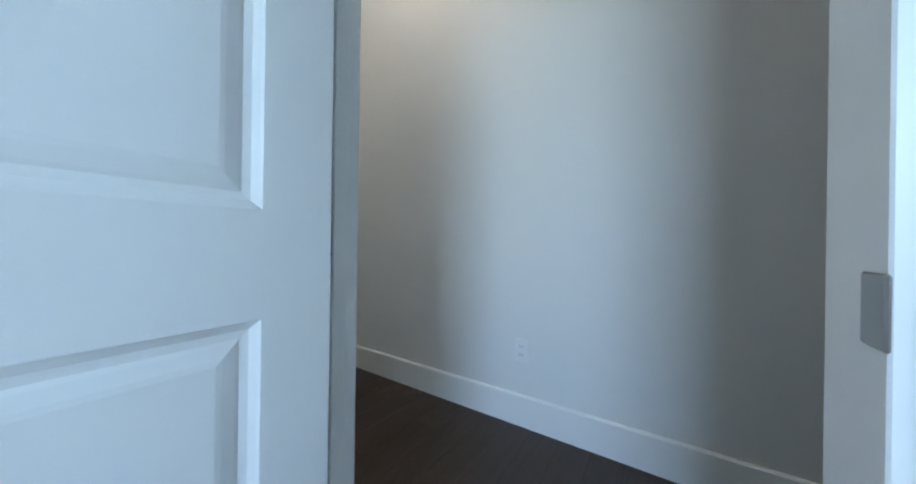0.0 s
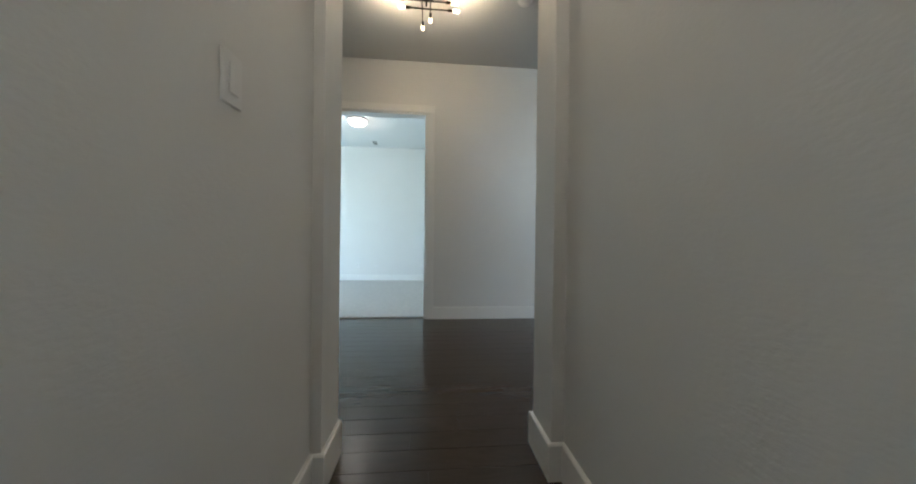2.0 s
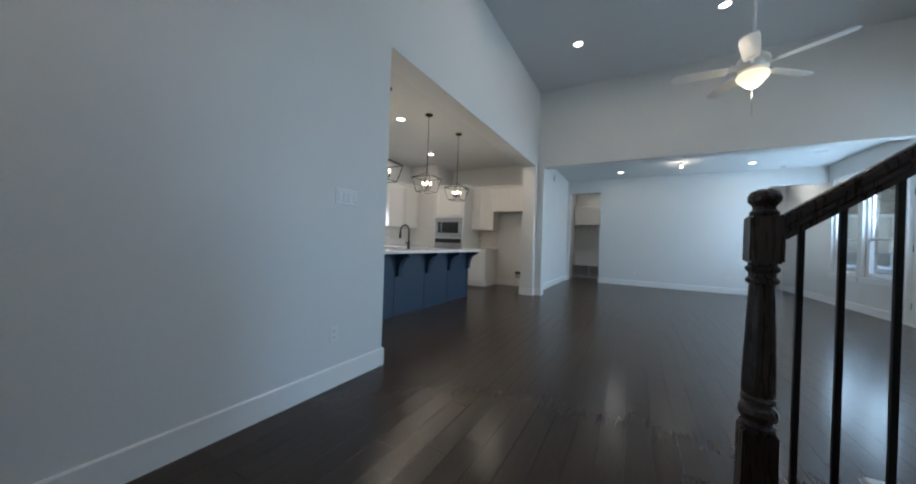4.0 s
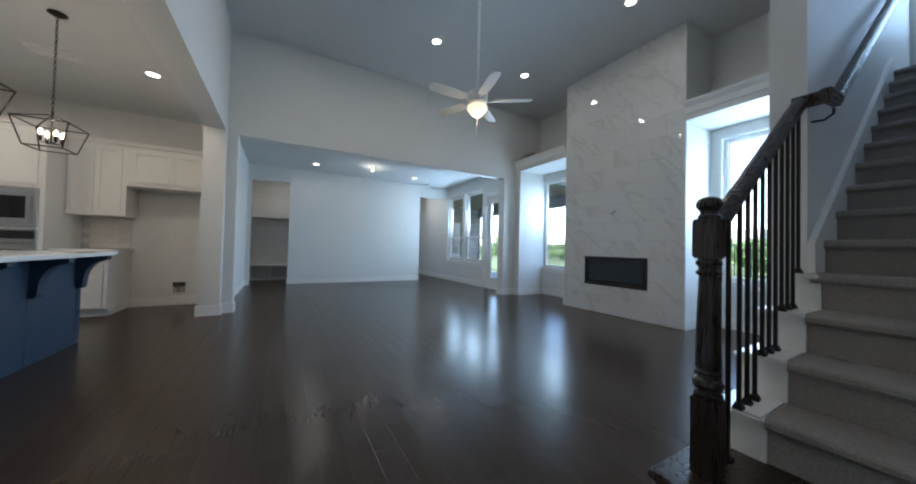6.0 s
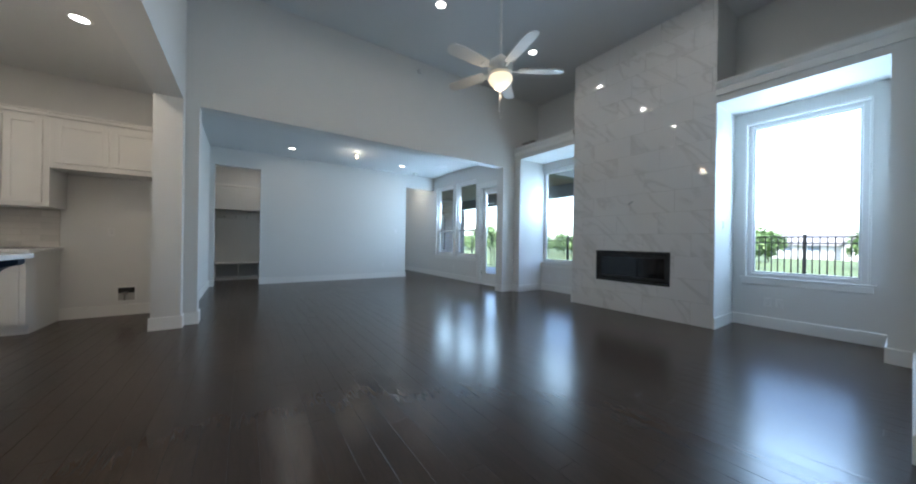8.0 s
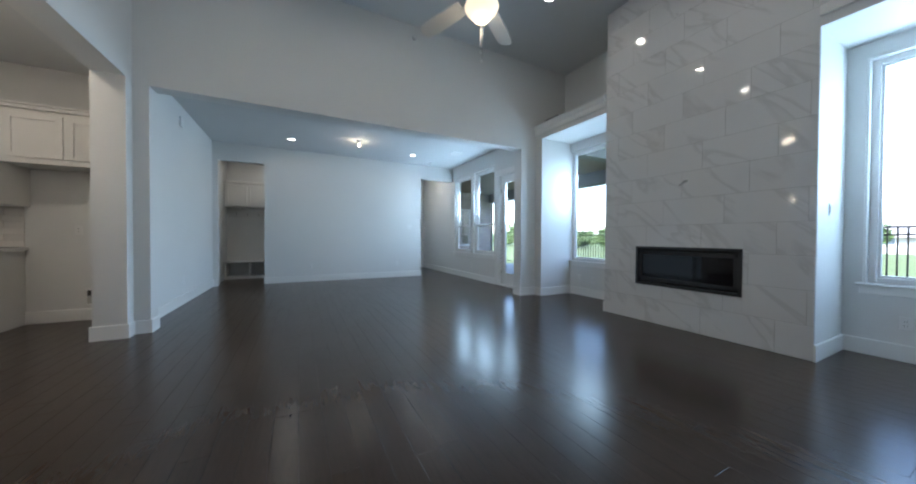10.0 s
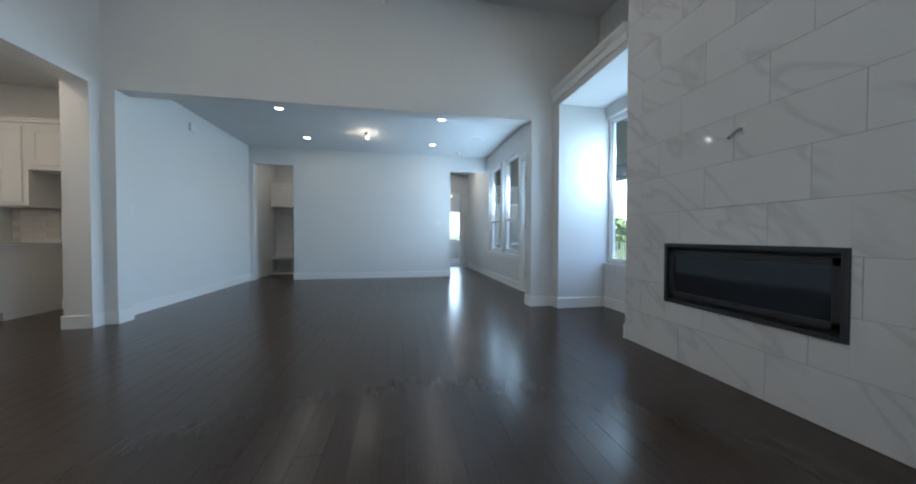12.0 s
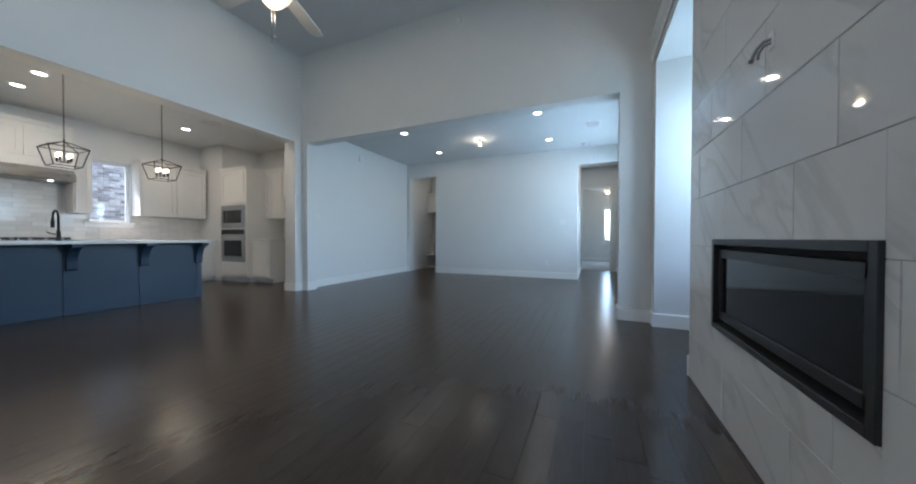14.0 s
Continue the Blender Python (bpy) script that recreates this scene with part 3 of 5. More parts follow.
def panel_door():
    """White two-panel door, open at right angles, hinged by the hall."""
    d = thing("door_1", "white painted two-panel interior door standing open", "door", at=(-0.435, -1.24, 0))
    d["kind"] = "structure"
    x0, x1, ya, yb = -1.12, -0.435, -1.25, -1.215
    px0, px1 = x0 + 0.11, x1 - 0.12
    panels = [(0.22, 0.742), (0.914, 1.92)]
    bars = [(x0, px0, 0.01, 2.03), (px1, x1, 0.01, 2.03), (px0, px1, 0.01, 0.22), (px0, px1, 0.742, 0.914), (px0, px1, 1.92, 2.03)]
    part("slab", boxes(*[(a, b, ya, yb, c, e) for a, b, c, e in bars]), TRIM, d)
    for c, e in panels:
        bm = bmesh.new()
        rings = []
        for inset, dep in ((0, 0), (0.004, 0.003), (0.014, 0.009), (0.026, 0.011), (0.032, 0.009), (0.05, 0.005), (0.058, 0.004)):
            rings.append([bm.verts.new((x, ya + dep, z)) for x, z in ((px0 + inset, c + inset), (px1 - inset, c + inset), (px1 - inset, e - inset), (px0 + inset, e - inset))])
        for r0, r1 in zip(rings, rings[1:]):
            for k in range(4):
                bm.faces.new((r0[k], r0[(k + 1) % 4], r1[(k + 1) % 4], r1[k]))
        bm.faces.new(rings[-1])
        add_box(bm, px0, px1, ya + 0.02, yb, c, e)
        bmesh.ops.recalc_face_normals(bm, faces=bm.faces[:])
        part("panel", bm, TRIM, d)
    for z in (0.28, 0.84, 1.8):
        leaf = [(-0.436, z - 0.05), (-0.408, z - 0.05), (-0.401, z - 0.047), (-0.398, z - 0.04), (-0.398, z + 0.04), (-0.401, z + 0.047), (-0.408, z + 0.05), (-0.436, z + 0.05)]
        hb = bmesh.new()
        for yy in (-1.2125, -1.2095):
            hb.faces.new([hb.verts.new((px, yy, pz)) for px, pz in leaf])
        hb.verts.ensure_lookup_table()
        for k in range(8):
            hb.faces.new((hb.verts[k], hb.verts[(k + 1) % 8], hb.verts[8 + (k + 1) % 8], hb.verts[8 + k]))
        bmesh.ops.recalc_face_normals(hb, faces=hb.faces[:])
        h = part("hinge", hb, HINGE, d, "satin butt hinge leaf with rounded corners")
        for k in range(5):
            part("knuckle", tube([(-0.4335, -1.2135, z - 0.05 + 0.02 * k + 0.0008), (-0.4335, -1.2135, z - 0.03 + 0.02 * k - 0.0008)], 0.0035, 8), HINGE, h, "", True)
        for s, u in ((-0.034, 0.0), (0, 0.012), (0.034, 0.0)):
            sb = lathe([(0, 0), (0.0042, 0), (0.0036, 0.0012), (0, 0.0008)], 10)
            sb.transform(pose(-0.418 + u, -1.2125, z + s, 90, 0, 0))
            part("screw", sb, NICKEL, h)
    return d


panel_door()
_st = tagged(part("strike_plate", boxes((-0.452, -0.418, -1.908, -1.9045, 0.795, 0.85), bevel=0.002), NICKEL), "satin nickel strike plate on the white jamb", "strike plate")


def window(name, axis, face, out, a, b, z0, z1, double_hung=False, casing_w=0.0, label="", f=0.05):
    """A vinyl window in an opening a to b; face is the room's wall face, out the way outwards (+1 or -1)."""
    w = thing(name, label or "white vinyl picture window with a painted sill", "window")
    w["kind"] = "structure"

    def d(p, q, s, t, lo, hi):
        u, v = sorted((face + out * s, face + out * t))
        return (u, v, p, q, lo, hi) if axis == "x" else (p, q, u, v, lo, hi)
    part("window_frame", boxes(d(a, a + f, 0.05, 0.13, z0, z1), d(b - f, b, 0.05, 0.13, z0, z1), d(a + f, b - f, 0.05, 0.13, z0, z0 + f), d(a + f, b - f, 0.05, 0.13, z1 - f, z1), bevel=0.004), VINYL, w)
    if double_hung:
        zm = (z0 + z1) / 2 - 0.31
        for lo, hi, s in ((z0 + f, zm + 0.02, 0.06), (zm - 0.02, z1 - f, 0.09)):
            g = 0.035
            sa = part("sash", boxes(d(a + f, a + f + g, s, s + 0.03, lo, hi), d(b - f - g, b - f, s, s + 0.03, lo, hi), d(a + f + g, b - f - g, s, s + 0.03, lo, lo + g), d(a + f + g, b - f - g, s, s + 0.03, hi - g, hi), bevel=0.003), VINYL, w)
            pn = part("pane", boxes(d(a + f + g, b - f - g, s + 0.012, s + 0.018, lo + g, hi - g)), PANE, sa)
            pn.visible_shadow = False
    else:
        part("sash", boxes(d(a + f, a + f + 0.02, 0.07, 0.11, z0 + f, z1 - f), d(b - f - 0.02, b - f, 0.07, 0.11, z0 + f, z1 - f), d(a + f, b - f, 0.07, 0.11, z0 + f, z0 + f + 0.02), d(a + f, b - f, 0.07, 0.11, z1 - f - 0.02, z1 - f), bevel=0.003), VINYL, w)
        pn = part("pane", boxes(d(a + f, b - f, 0.088, 0.094, z0 + f, z1 - f)), PANE, w)
        pn.visible_shadow = False
    part("window_sill", boxes(d(a - 0.06, b + 0.06, -0.03, 0.05, z0 - 0.024, z0), bevel=0.006), TRIM, w)
    part("apron", boxes(d(a - 0.04, b + 0.04, -0.014, 0.0, z0 - 0.10, z0 - 0.024), bevel=0.004), TRIM, w)
    if casing_w:
        c = casing_w
        part("casing", boxes(d(a - c, a, -0.014, 0, z0, z1 + c), d(b, b + c, -0.014, 0, z0, z1 + c), d(a, b, -0.014, 0, z1, z1 + c), bevel=0.003), TRIM, w)
    return w


window("window_1", "y", BACK, -1, 2.28, 3.29, 0.66, 2.71, casing_w=0.02)
window("window_2", "y", BACK, -1, 5.86, 6.83, 0.63, 2.71)
window("window_3", "y", DY, -1, 8.43, 9.36, 0.66, 2.70, True, label="white vinyl double-hung window with a painted sill")
window("window_4", "y", DY, -1, 9.5, 10.43, 0.66, 2.70, True, label="white vinyl double-hung window with a painted sill")
window("window_5", "y", KB, 1, 5.42, 6.0, 1.25, 2.40, label="white vinyl kitchen window over the counter", f=0.024)
window("window_6", "x", -3.88, -1, -3.4, -1.7, 0.7, 2.6)
window("window_7", "x", -4.4, -1, 3.7, 6.1, 0.6, 2.6)
window("window_8", "x", 17.0, 1, -3.6, -2.35, 0.8, 2.2)
window("window_9", "y", -4.2, -1, 0.85, 1.7, 3.75, 5.2, label="white vinyl stair window high in the wall")


def patio_door():
    d = thing("door_2", "white full-glass patio door with a painted frame", "door")
    d["kind"] = "structure"
    y0, y1 = DY - 0.12, DY - 0.07
    part("door_frame", boxes((7.36, 7.39, DY - 0.15, DY, 0, 2.45), (8.23, 8.26, DY - 0.15, DY, 0, 2.45), (7.39, 8.23, DY - 0.15, DY, 2.42, 2.45), (7.39, 8.23, DY - 0.15, DY, 0, 0.02), bevel=0.003), TRIM, d)
    g = 0.13
    part("stile_frame", boxes((7.39, 7.39 + g, y0, y1, 0.02, 2.42), (8.23 - g, 8.23, y0, y1, 0.02, 2.42), (7.39 + g, 8.23 - g, y0, y1, 0.02, 0.27), (7.39 + g, 8.23 - g, y0, y1, 2.28, 2.42), bevel=0.004), TRIM, d)
    part("glazing_bead", boxes((7.39 + g, 7.41 + g, y1, y1 + 0.01, 0.27, 2.28), (8.21 - g, 8.23 - g, y1, y1 + 0.01, 0.27, 2.28), (7.41 + g, 8.21 - g, y1, y1 + 0.01, 0.27, 0.29), (7.41 + g, 8.21 - g, y1, y1 + 0.01, 2.26, 2.28), bevel=0.002), TRIM, d)
    pn = part("pane", boxes((7.39 + g, 8.23 - g, y0 + 0.02, y0 + 0.026, 0.27, 2.28)), PANE, d)
    pn.visible_shadow = False
    part("door_handle", merge(lathe([(0.0, 0), (0.026, 0), (0.026, 0.012), (0.012, 0.02), (0.012, 0.04), (0.03, 0.05), (0.032, 0.065), (0.02, 0.078), (0.0, 0.08)], 16)), NICKEL, d, "satin nickel knob", True).matrix_local = d.matrix_basis.inverted() @ pose(7.46, y1, 0.95, -90, 0, 0)
    part("casing", boxes((8.26, 8.36, DY, DY + 0.016, 0, 2.45), (7.302, 7.36, DY, DY + 0.016, 0, 2.45), (7.302, 8.36, DY, DY + 0.016, 2.45, 2.55), bevel=0.003), TRIM, d)
    for z in (0.3, 1.2, 2.1):
        part("hinge", boxes((8.222, 8.238, y1, y1 + 0.012, z - 0.05, z + 0.05), bevel=0.003), NICKEL, d)


patio_door()


# ---- fireplace ----
def fireplace():
    f = thing("fireplace", "linear black gas fireplace set into the marble tile wall", "fireplace", at=(4.48, FY, 0.47))
    x0, x1, z0, z1 = 3.925, 5.03, 0.472, 0.959
    t = 0.03
    part("outer_frame", boxes((x0, x0 + t, FY - 0.05, FY + 0.012, z0, z1), (x1 - t, x1, FY - 0.05, FY + 0.012, z0, z1), (x0 + t, x1 - t, FY - 0.05, FY + 0.012, z0, z0 + t), (x0 + t, x1 - t, FY - 0.05, FY + 0.012, z1 - t, z1), bevel=0.002), FIREFRAME, f)
    u = 0.075
    part("inner_frame", boxes((x0 + t, x0 + u, FY - 0.07, FY - 0.008, z0 + 0.055, z1 - 0.055), (x1 - u, x1 - t, FY - 0.07, FY - 0.008, z0 + 0.055, z1 - 0.055), (x0 + t, x1 - t, FY - 0.07, FY - 0.008, z0 + 0.055, z0 + 0.095), (x0 + t, x1 - t, FY - 0.07, FY - 0.008, z1 - 0.1, z1 - 0.055), bevel=0.002), FIREFRAME, f)
    part("vent_slot", boxes((x0 + t, x1 - t, FY - 0.09, FY - 0.05, z1 - 0.055, z1 - t), (x0 + t, x1 - t, FY - 0.09, FY - 0.05, z0 + t, z0 + 0.055)), SLOTSHADE, f, "dark ventilation slot")
    part("firebox", boxes((x0 + 0.04, x1 - 0.04, FY - 0.42, FY - 0.41, z0 + 0.04, z1 - 0.04), (x0 + 0.03, x0 + 0.04, FY - 0.42, FY - 0.06, z0 + 0.04, z1 - 0.04), (x1 - 0.04, x1 - 0.03, FY - 0.42, FY - 0.06, z0 + 0.04, z1 - 0.04), (x0 + 0.04, x1 - 0.04, FY - 0.42, FY - 0.06, z0 + 0.03, z0 + 0.04), (x0 + 0.04, x1 - 0.04, FY - 0.42, FY - 0.06, z1 - 0.04, z1 - 0.03)), BLACK, f)
    part("glass", boxes((x0 + u, x1 - u, FY - 0.024, FY - 0.018, z0 + 0.095, z1 - 0.1)), FIREGLASS, f, "dark reflective glass front")
    part("burner", boxes((x0 + 0.2, x1 - 0.2, FY - 0.28, FY - 0.2, z0 + 0.04, z0 + 0.09), bevel=0.006), BLACK, f)


fireplace()
_c = thing("wall_bracket", "white cable outlet with a loose wire end on the marble tile", "cable", at=(4.44, FY, 1.715))
part("plate", boxes((4.42, 4.46, FY, FY + 0.006, 1.685, 1.755), bevel=0.003), PLASTIC, _c)
part("cable", merge(tube([(4.44, FY, 1.725), (4.445, FY + 0.025, 1.722), (4.462, FY + 0.04, 1.705), (4.485, FY + 0.045, 1.682)], 0.007, 8), tube([(4.435, FY, 1.710), (4.45, FY + 0.022, 1.708), (4.468, FY + 0.03, 1.692), (4.478, FY + 0.03, 1.670)], 0.005, 8)), GREYWIRE, _c, "loose grey wire ends", True)
part("plug", tube([(4.485, FY + 0.045, 1.682), (4.496, FY + 0.046, 1.670)], 0.01, 8), NICKEL, _c, "", True)

# marble tile: a third of a tile's step from row to row
chimney = bpy.data.objects["wall_chimney"]
TILE_W, TILE_H, GAP = 0.61, 0.305, 0.003
setting("tile_bed", boxes((3.432, 5.498, FY - 0.02, FY - 0.003, 0, 0.472), (3.432, 5.498, FY - 0.02, FY - 0.003, 0.959, CEIL_HIGH), (3.432, 3.925, FY - 0.02, FY - 0.003, 0.472, 0.959), (5.03, 5.498, FY - 0.02, FY - 0.003, 0.472, 0.959)), GROUT, "grey grout bed behind the marble tile", "grout")
for _k in range(14):
    _z0, _z1 = _k * TILE_H, min((_k + 1) * TILE_H, CEIL_HIGH)
    _x = 3.68 - 0.2033 * (_k % 3) - TILE_W
    while _x < 5.5:
        _a, _b = max(_x + GAP / 2, 3.43), min(_x + TILE_W - GAP / 2, 5.5)
        _x += TILE_W
        if _b - _a < 0.02:
            continue
        _p, _q = _z0 + GAP / 2, _z1 - GAP / 2
        pieces = [(_a, _b, _p, _q)]
        if _p < 0.959 and _q > 0.472 and _b > 3.925 and _a < 5.03:
            pieces = []
            if _a < 3.925:
                pieces.append((_a, 3.925, _p, _q))
            if _b > 5.03:
                pieces.append((5.03, _b, _p, _q))
            _m0, _m1 = max(_a, 3.925), min(_b, 5.03)
            if _p < 0.472:
                pieces.append((_m0, _m1, _p, 0.472))
            if _q > 0.959:
                pieces.append((_m0, _m1, 0.959, _q))
        for a, b, p, q in pieces:
            bm = bmesh.new()
            c = 0.0012
            r0 = [bm.verts.new((x, FY - 0.004, z)) for x, z in ((a, p), (b, p), (b, q), (a, q))]
            r1 = [bm.verts.new((x, FY - c, z)) for x, z in ((a, p), (b, p), (b, q), (a, q))]
            r2 = [bm.verts.new((x, FY, z)) for x, z in ((a + c, p + c), (b - c, p + c), (b - c, q - c), (a + c, q - c))]
            for u, v in ((r0, r1), (r1, r2)):
                for k in range(4):
                    bm.faces.new((u[k], u[(k + 1) % 4], v[(k + 1) % 4], v[k]))
            bm.faces.new(r2)
            bmesh.ops.recalc_face_normals(bm, faces=bm.faces[:])
            part("tile", bm, MARBLE, chimney)


# ---- stairs ----
RISE, RUN, TOP = 0.19, 0.256, 15


def nose_y(k):
    return 0.48 - RUN * (k - 2)


stairs = thing("staircase", "grey carpeted staircase with white tread ends and dark first step", "staircase", at=(1.3, 0.4, 0))
_sy = 0.93
part("starter_step", boxes((0.73, 1.97, 0.44, _sy, 0.155, 0.19), (0.73, 1.95, 0.44, _sy - 0.025, 0, 0.155), bevel=0.008, seg=2), DARKWOOD, stairs, "dark stained oak first step")
for _k in range(2, TOP + 1):
    _z, _y = RISE * _k, nose_y(_k)
    _back = nose_y(_k + 1) - 0.03 if _k < TOP else -4.2
    _right = 1.752 if _y - RUN > -0.45 else 1.79
    prof = [(_y - 0.03, _z - RISE), (_y - 0.03, _z - 0.05), (_y - 0.012, _z - 0.05), (_y + 0.002, _z - 0.035), (_y + 0.002, _z - 0.016), (_y - 0.004, _z - 0.006), (_y - 0.016, _z), (_back, _z), (_back, _z - RISE)]
    part("carpet_step", extrude_profile(prof, "x", 0.735, _right), STAIRCARPET, stairs, "" if _k > 2 else "grey flecked cut-pile carpet")
    if _y > -0.36:
        _b2 = max(_back, -0.38)
        part("tread_cap", merge(boxes((1.754, 1.94, _b2, _y + 0.012, _z - 0.028, _z - 0.002), bevel=0.009, seg=2)), TRIM, stairs, "white painted tread end with a rounded nose")
        part("riser_end", boxes((1.754, 1.92, _b2, _y - 0.02, 0.0 if _k > 2 else 0.19, _z - 0.028)), TRIM, stairs)
# skirt boards against the walls
for _nm, _xa, _xb, _ys in (("skirt_board", 1.79, 1.82, -0.381), ("skirt_board", 0.715, 0.735, 0.44)):
    _e = nose_y(TOP)
    _zs = RISE * 2 + (0.48 - _ys) * RISE / RUN
    part(_nm, extrude_profile([(_ys, max(0, _zs - 0.4)), (_e, RISE * TOP - 0.3), (-4.19, RISE * TOP - 0.3), (-4.19, RISE * TOP + 0.14), (_e - 0.05, RISE * TOP + 0.14), (_ys, _zs + 0.1)], "x", _xa, _xb), TRIM, stairs, "white painted skirt board")

railing = thing("stair_railing", "dark stained wooden handrail with a turned newel and black iron balusters", "railing", at=(1.837, 0.771, 0.19))
NX, NYY = 1.837, 0.755


def square_block(x, y, z0, z1, w, cut=0.0):
    b = bmesh.new()
    add_box(b, x - w / 2, x + w / 2, y - w / 2, y + w / 2, z0, z1)
    soften(b, 0.006, 2)
    return b


part("newel_post", merge(
    square_block(NX, NYY, 0.19, 0.49, 0.088),
    lathe([(0.036, 0.485), (0.046, 0.492), (0.047, 0.502), (0.038, 0.51), (0.036, 0.515), (0.047, 0.525), (0.051, 0.54), (0.047, 0.556), (0.036, 0.566), (0.034, 0.572), (0.045, 0.578), (0.046, 0.588), (0.038, 0.596), (0.042, 0.605), (0.043, 0.63),
           (0.040, 0.72), (0.036, 0.85), (0.032, 0.945), (0.031, 0.955), (0.041, 0.962), (0.042, 0.972), (0.034, 0.98), (0.034, 0.992), (0.042, 1.0), (0.043, 1.01), (0.036, 1.018), (0.036, 1.03)], 28, (NX, NYY, 0)),
    square_block(NX, NYY, 1.025, 1.178, 0.084),
    lathe([(0.030, 1.175), (0.037, 1.182), (0.037, 1.19), (0.030, 1.198), (0.029, 1.208), (0.034, 1.216), (0.042, 1.226), (0.043, 1.24), (0.036, 1.256), (0.02, 1.265), (0, 1.268)], 28, (NX, NYY, 0))),
    DARKWOOD, railing, "dark turned wooden newel post", False)


def rail_bar(a, b, w=0.062, h=0.07):
    """A moulded handrail from a to b, with a rounded top and grooved sides."""
    a, b = Vector(a), Vector(b)
    d = (b - a).normalized()
    s = d.cross(Vector((0, 0, 1))).normalized()
    u = s.cross(d)
    prof = [(-0.3, -0.5), (-0.3, -0.3), (-0.42, -0.2), (-0.38, -0.05), (-0.5, 0.1), (-0.47, 0.3), (-0.3, 0.45), (0, 0.5), (0.3, 0.45), (0.47, 0.3), (0.5, 0.1), (0.38, -0.05), (0.42, -0.2), (0.3, -0.3), (0.3, -0.5)]
    bm = bmesh.new()
    r0 = [bm.verts.new(a + s * p * w + u * q * h) for p, q in prof]
    r1 = [bm.verts.new(b + s * p * w + u * q * h) for p, q in prof]
    n = len(prof)
    for i in range(n):
        bm.faces.new((r0[i], r0[(i + 1) % n], r1[(i + 1) % n], r1[i]))
    bm.faces.new(r0[::-1])
    bm.faces.new(r1)
    bmesh.ops.recalc_face_normals(bm, faces=bm.faces[:])
    return bm


SLOPE = RISE / RUN


def rail_z(y):
    return 1.135 + (0.72 - y) * SLOPE


_ye = -0.33
part("handrail", rail_bar((NX, 0.725, rail_z(0.725)), (NX, _ye, rail_z(_ye))), DARKWOOD, railing, "dark moulded wooden handrail")
part("handrail", merge(rail_bar((NX + 0.03, _ye - 0.0, rail_z(_ye)), (1.72, _ye - 0.0, rail_z(_ye) + 0.0)), rail_bar((1.735, _ye + 0.03, rail_z(_ye)), (1.735, -0.5, rail_z(_ye) + 0.02))), DARKWOOD, railing)
part("handrail", rail_bar((1.735, -0.48, rail_z(_ye) + 0.01), (1.735, -3.0, rail_z(_ye) + 2.52 * SLOPE)), DARKWOOD, railing)
for _y in (-0.45, -1.3, -2.2, -2.9):
    _z = rail_z(_ye) + max(0, (-0.48 - _y)) * SLOPE - 0.04
    part("rail_bracket", tube([(1.82, _y, _z - 0.05), (1.77, _y, _z - 0.055), (1.735, _y, _z - 0.03), (1.735, _y, _z)], 0.007, 8), BLACK, railing, "black metal wall bracket")
for _k in range(2, 6):
    for _j in range(3 if _k < 5 else 1):
        _y = nose_y(_k) - 0.008 - _j * RUN / 3
        if _y < -0.36:
            continue
        _zt, _zb = rail_z(_y) - 0.02, RISE * _k - 0.002
        b = part("baluster", boxes((NX - 0.0075, NX + 0.0075, _y - 0.0075, _y + 0.0075, _zb, _zt), bevel=0.0015), IRON, railing)
        sh = bmesh.new()
        for s, h0, h1 in ((0.017, 0, 0.012), (0.014, 0.012, 0.018), (0.012, 0.018, 0.026)):
            add_box(sh, NX - s, NX + s, _y - s, _y + s, _zb + h0, _zb + h1)
        part("shoe", sh, IRON, b)
for _y in (0.668, 0.58):
    b = part("baluster", boxes((NX - 0.0075, NX + 0.0075, _y - 0.0075, _y + 0.0075, 0.19, rail_z(_y) - 0.02), bevel=0.0015), IRON, railing)
    part("shoe", boxes((NX - 0.017, NX + 0.017, _y - 0.017, _y + 0.017, 0.19, 0.204), (NX - 0.012, NX + 0.012, _y - 0.012, _y + 0.012, 0.204, 0.216)), IRON, b)


# ---- kitchen ----
def shaker(axis, face, out, a, b, z0, z1, rail=0.055):
    """One shaker front: a frame proud of a sunk panel. axis: normal; out: the way it faces."""
    def d(p, q, s, t, lo, hi):
        u, v = sorted((face + out * s, face + out * t))
        return (u, v, p, q, lo, hi) if axis == "x" else (p, q, u, v, lo, hi)
    r = min(rail, (z1 - z0) * 0.3, (b - a) * 0.3)
    return boxes(d(a, a + r, 0, 0.02, z0, z1), d(b - r, b, 0, 0.02, z0, z1), d(a + r, b - r, 0, 0.02, z0, z0 + r), d(a + r, b - r, 0, 0.02, z1 - r, z1), d(a + r, b - r, 0, 0.009, z0 + r, z1 - r), bevel=0.0015)


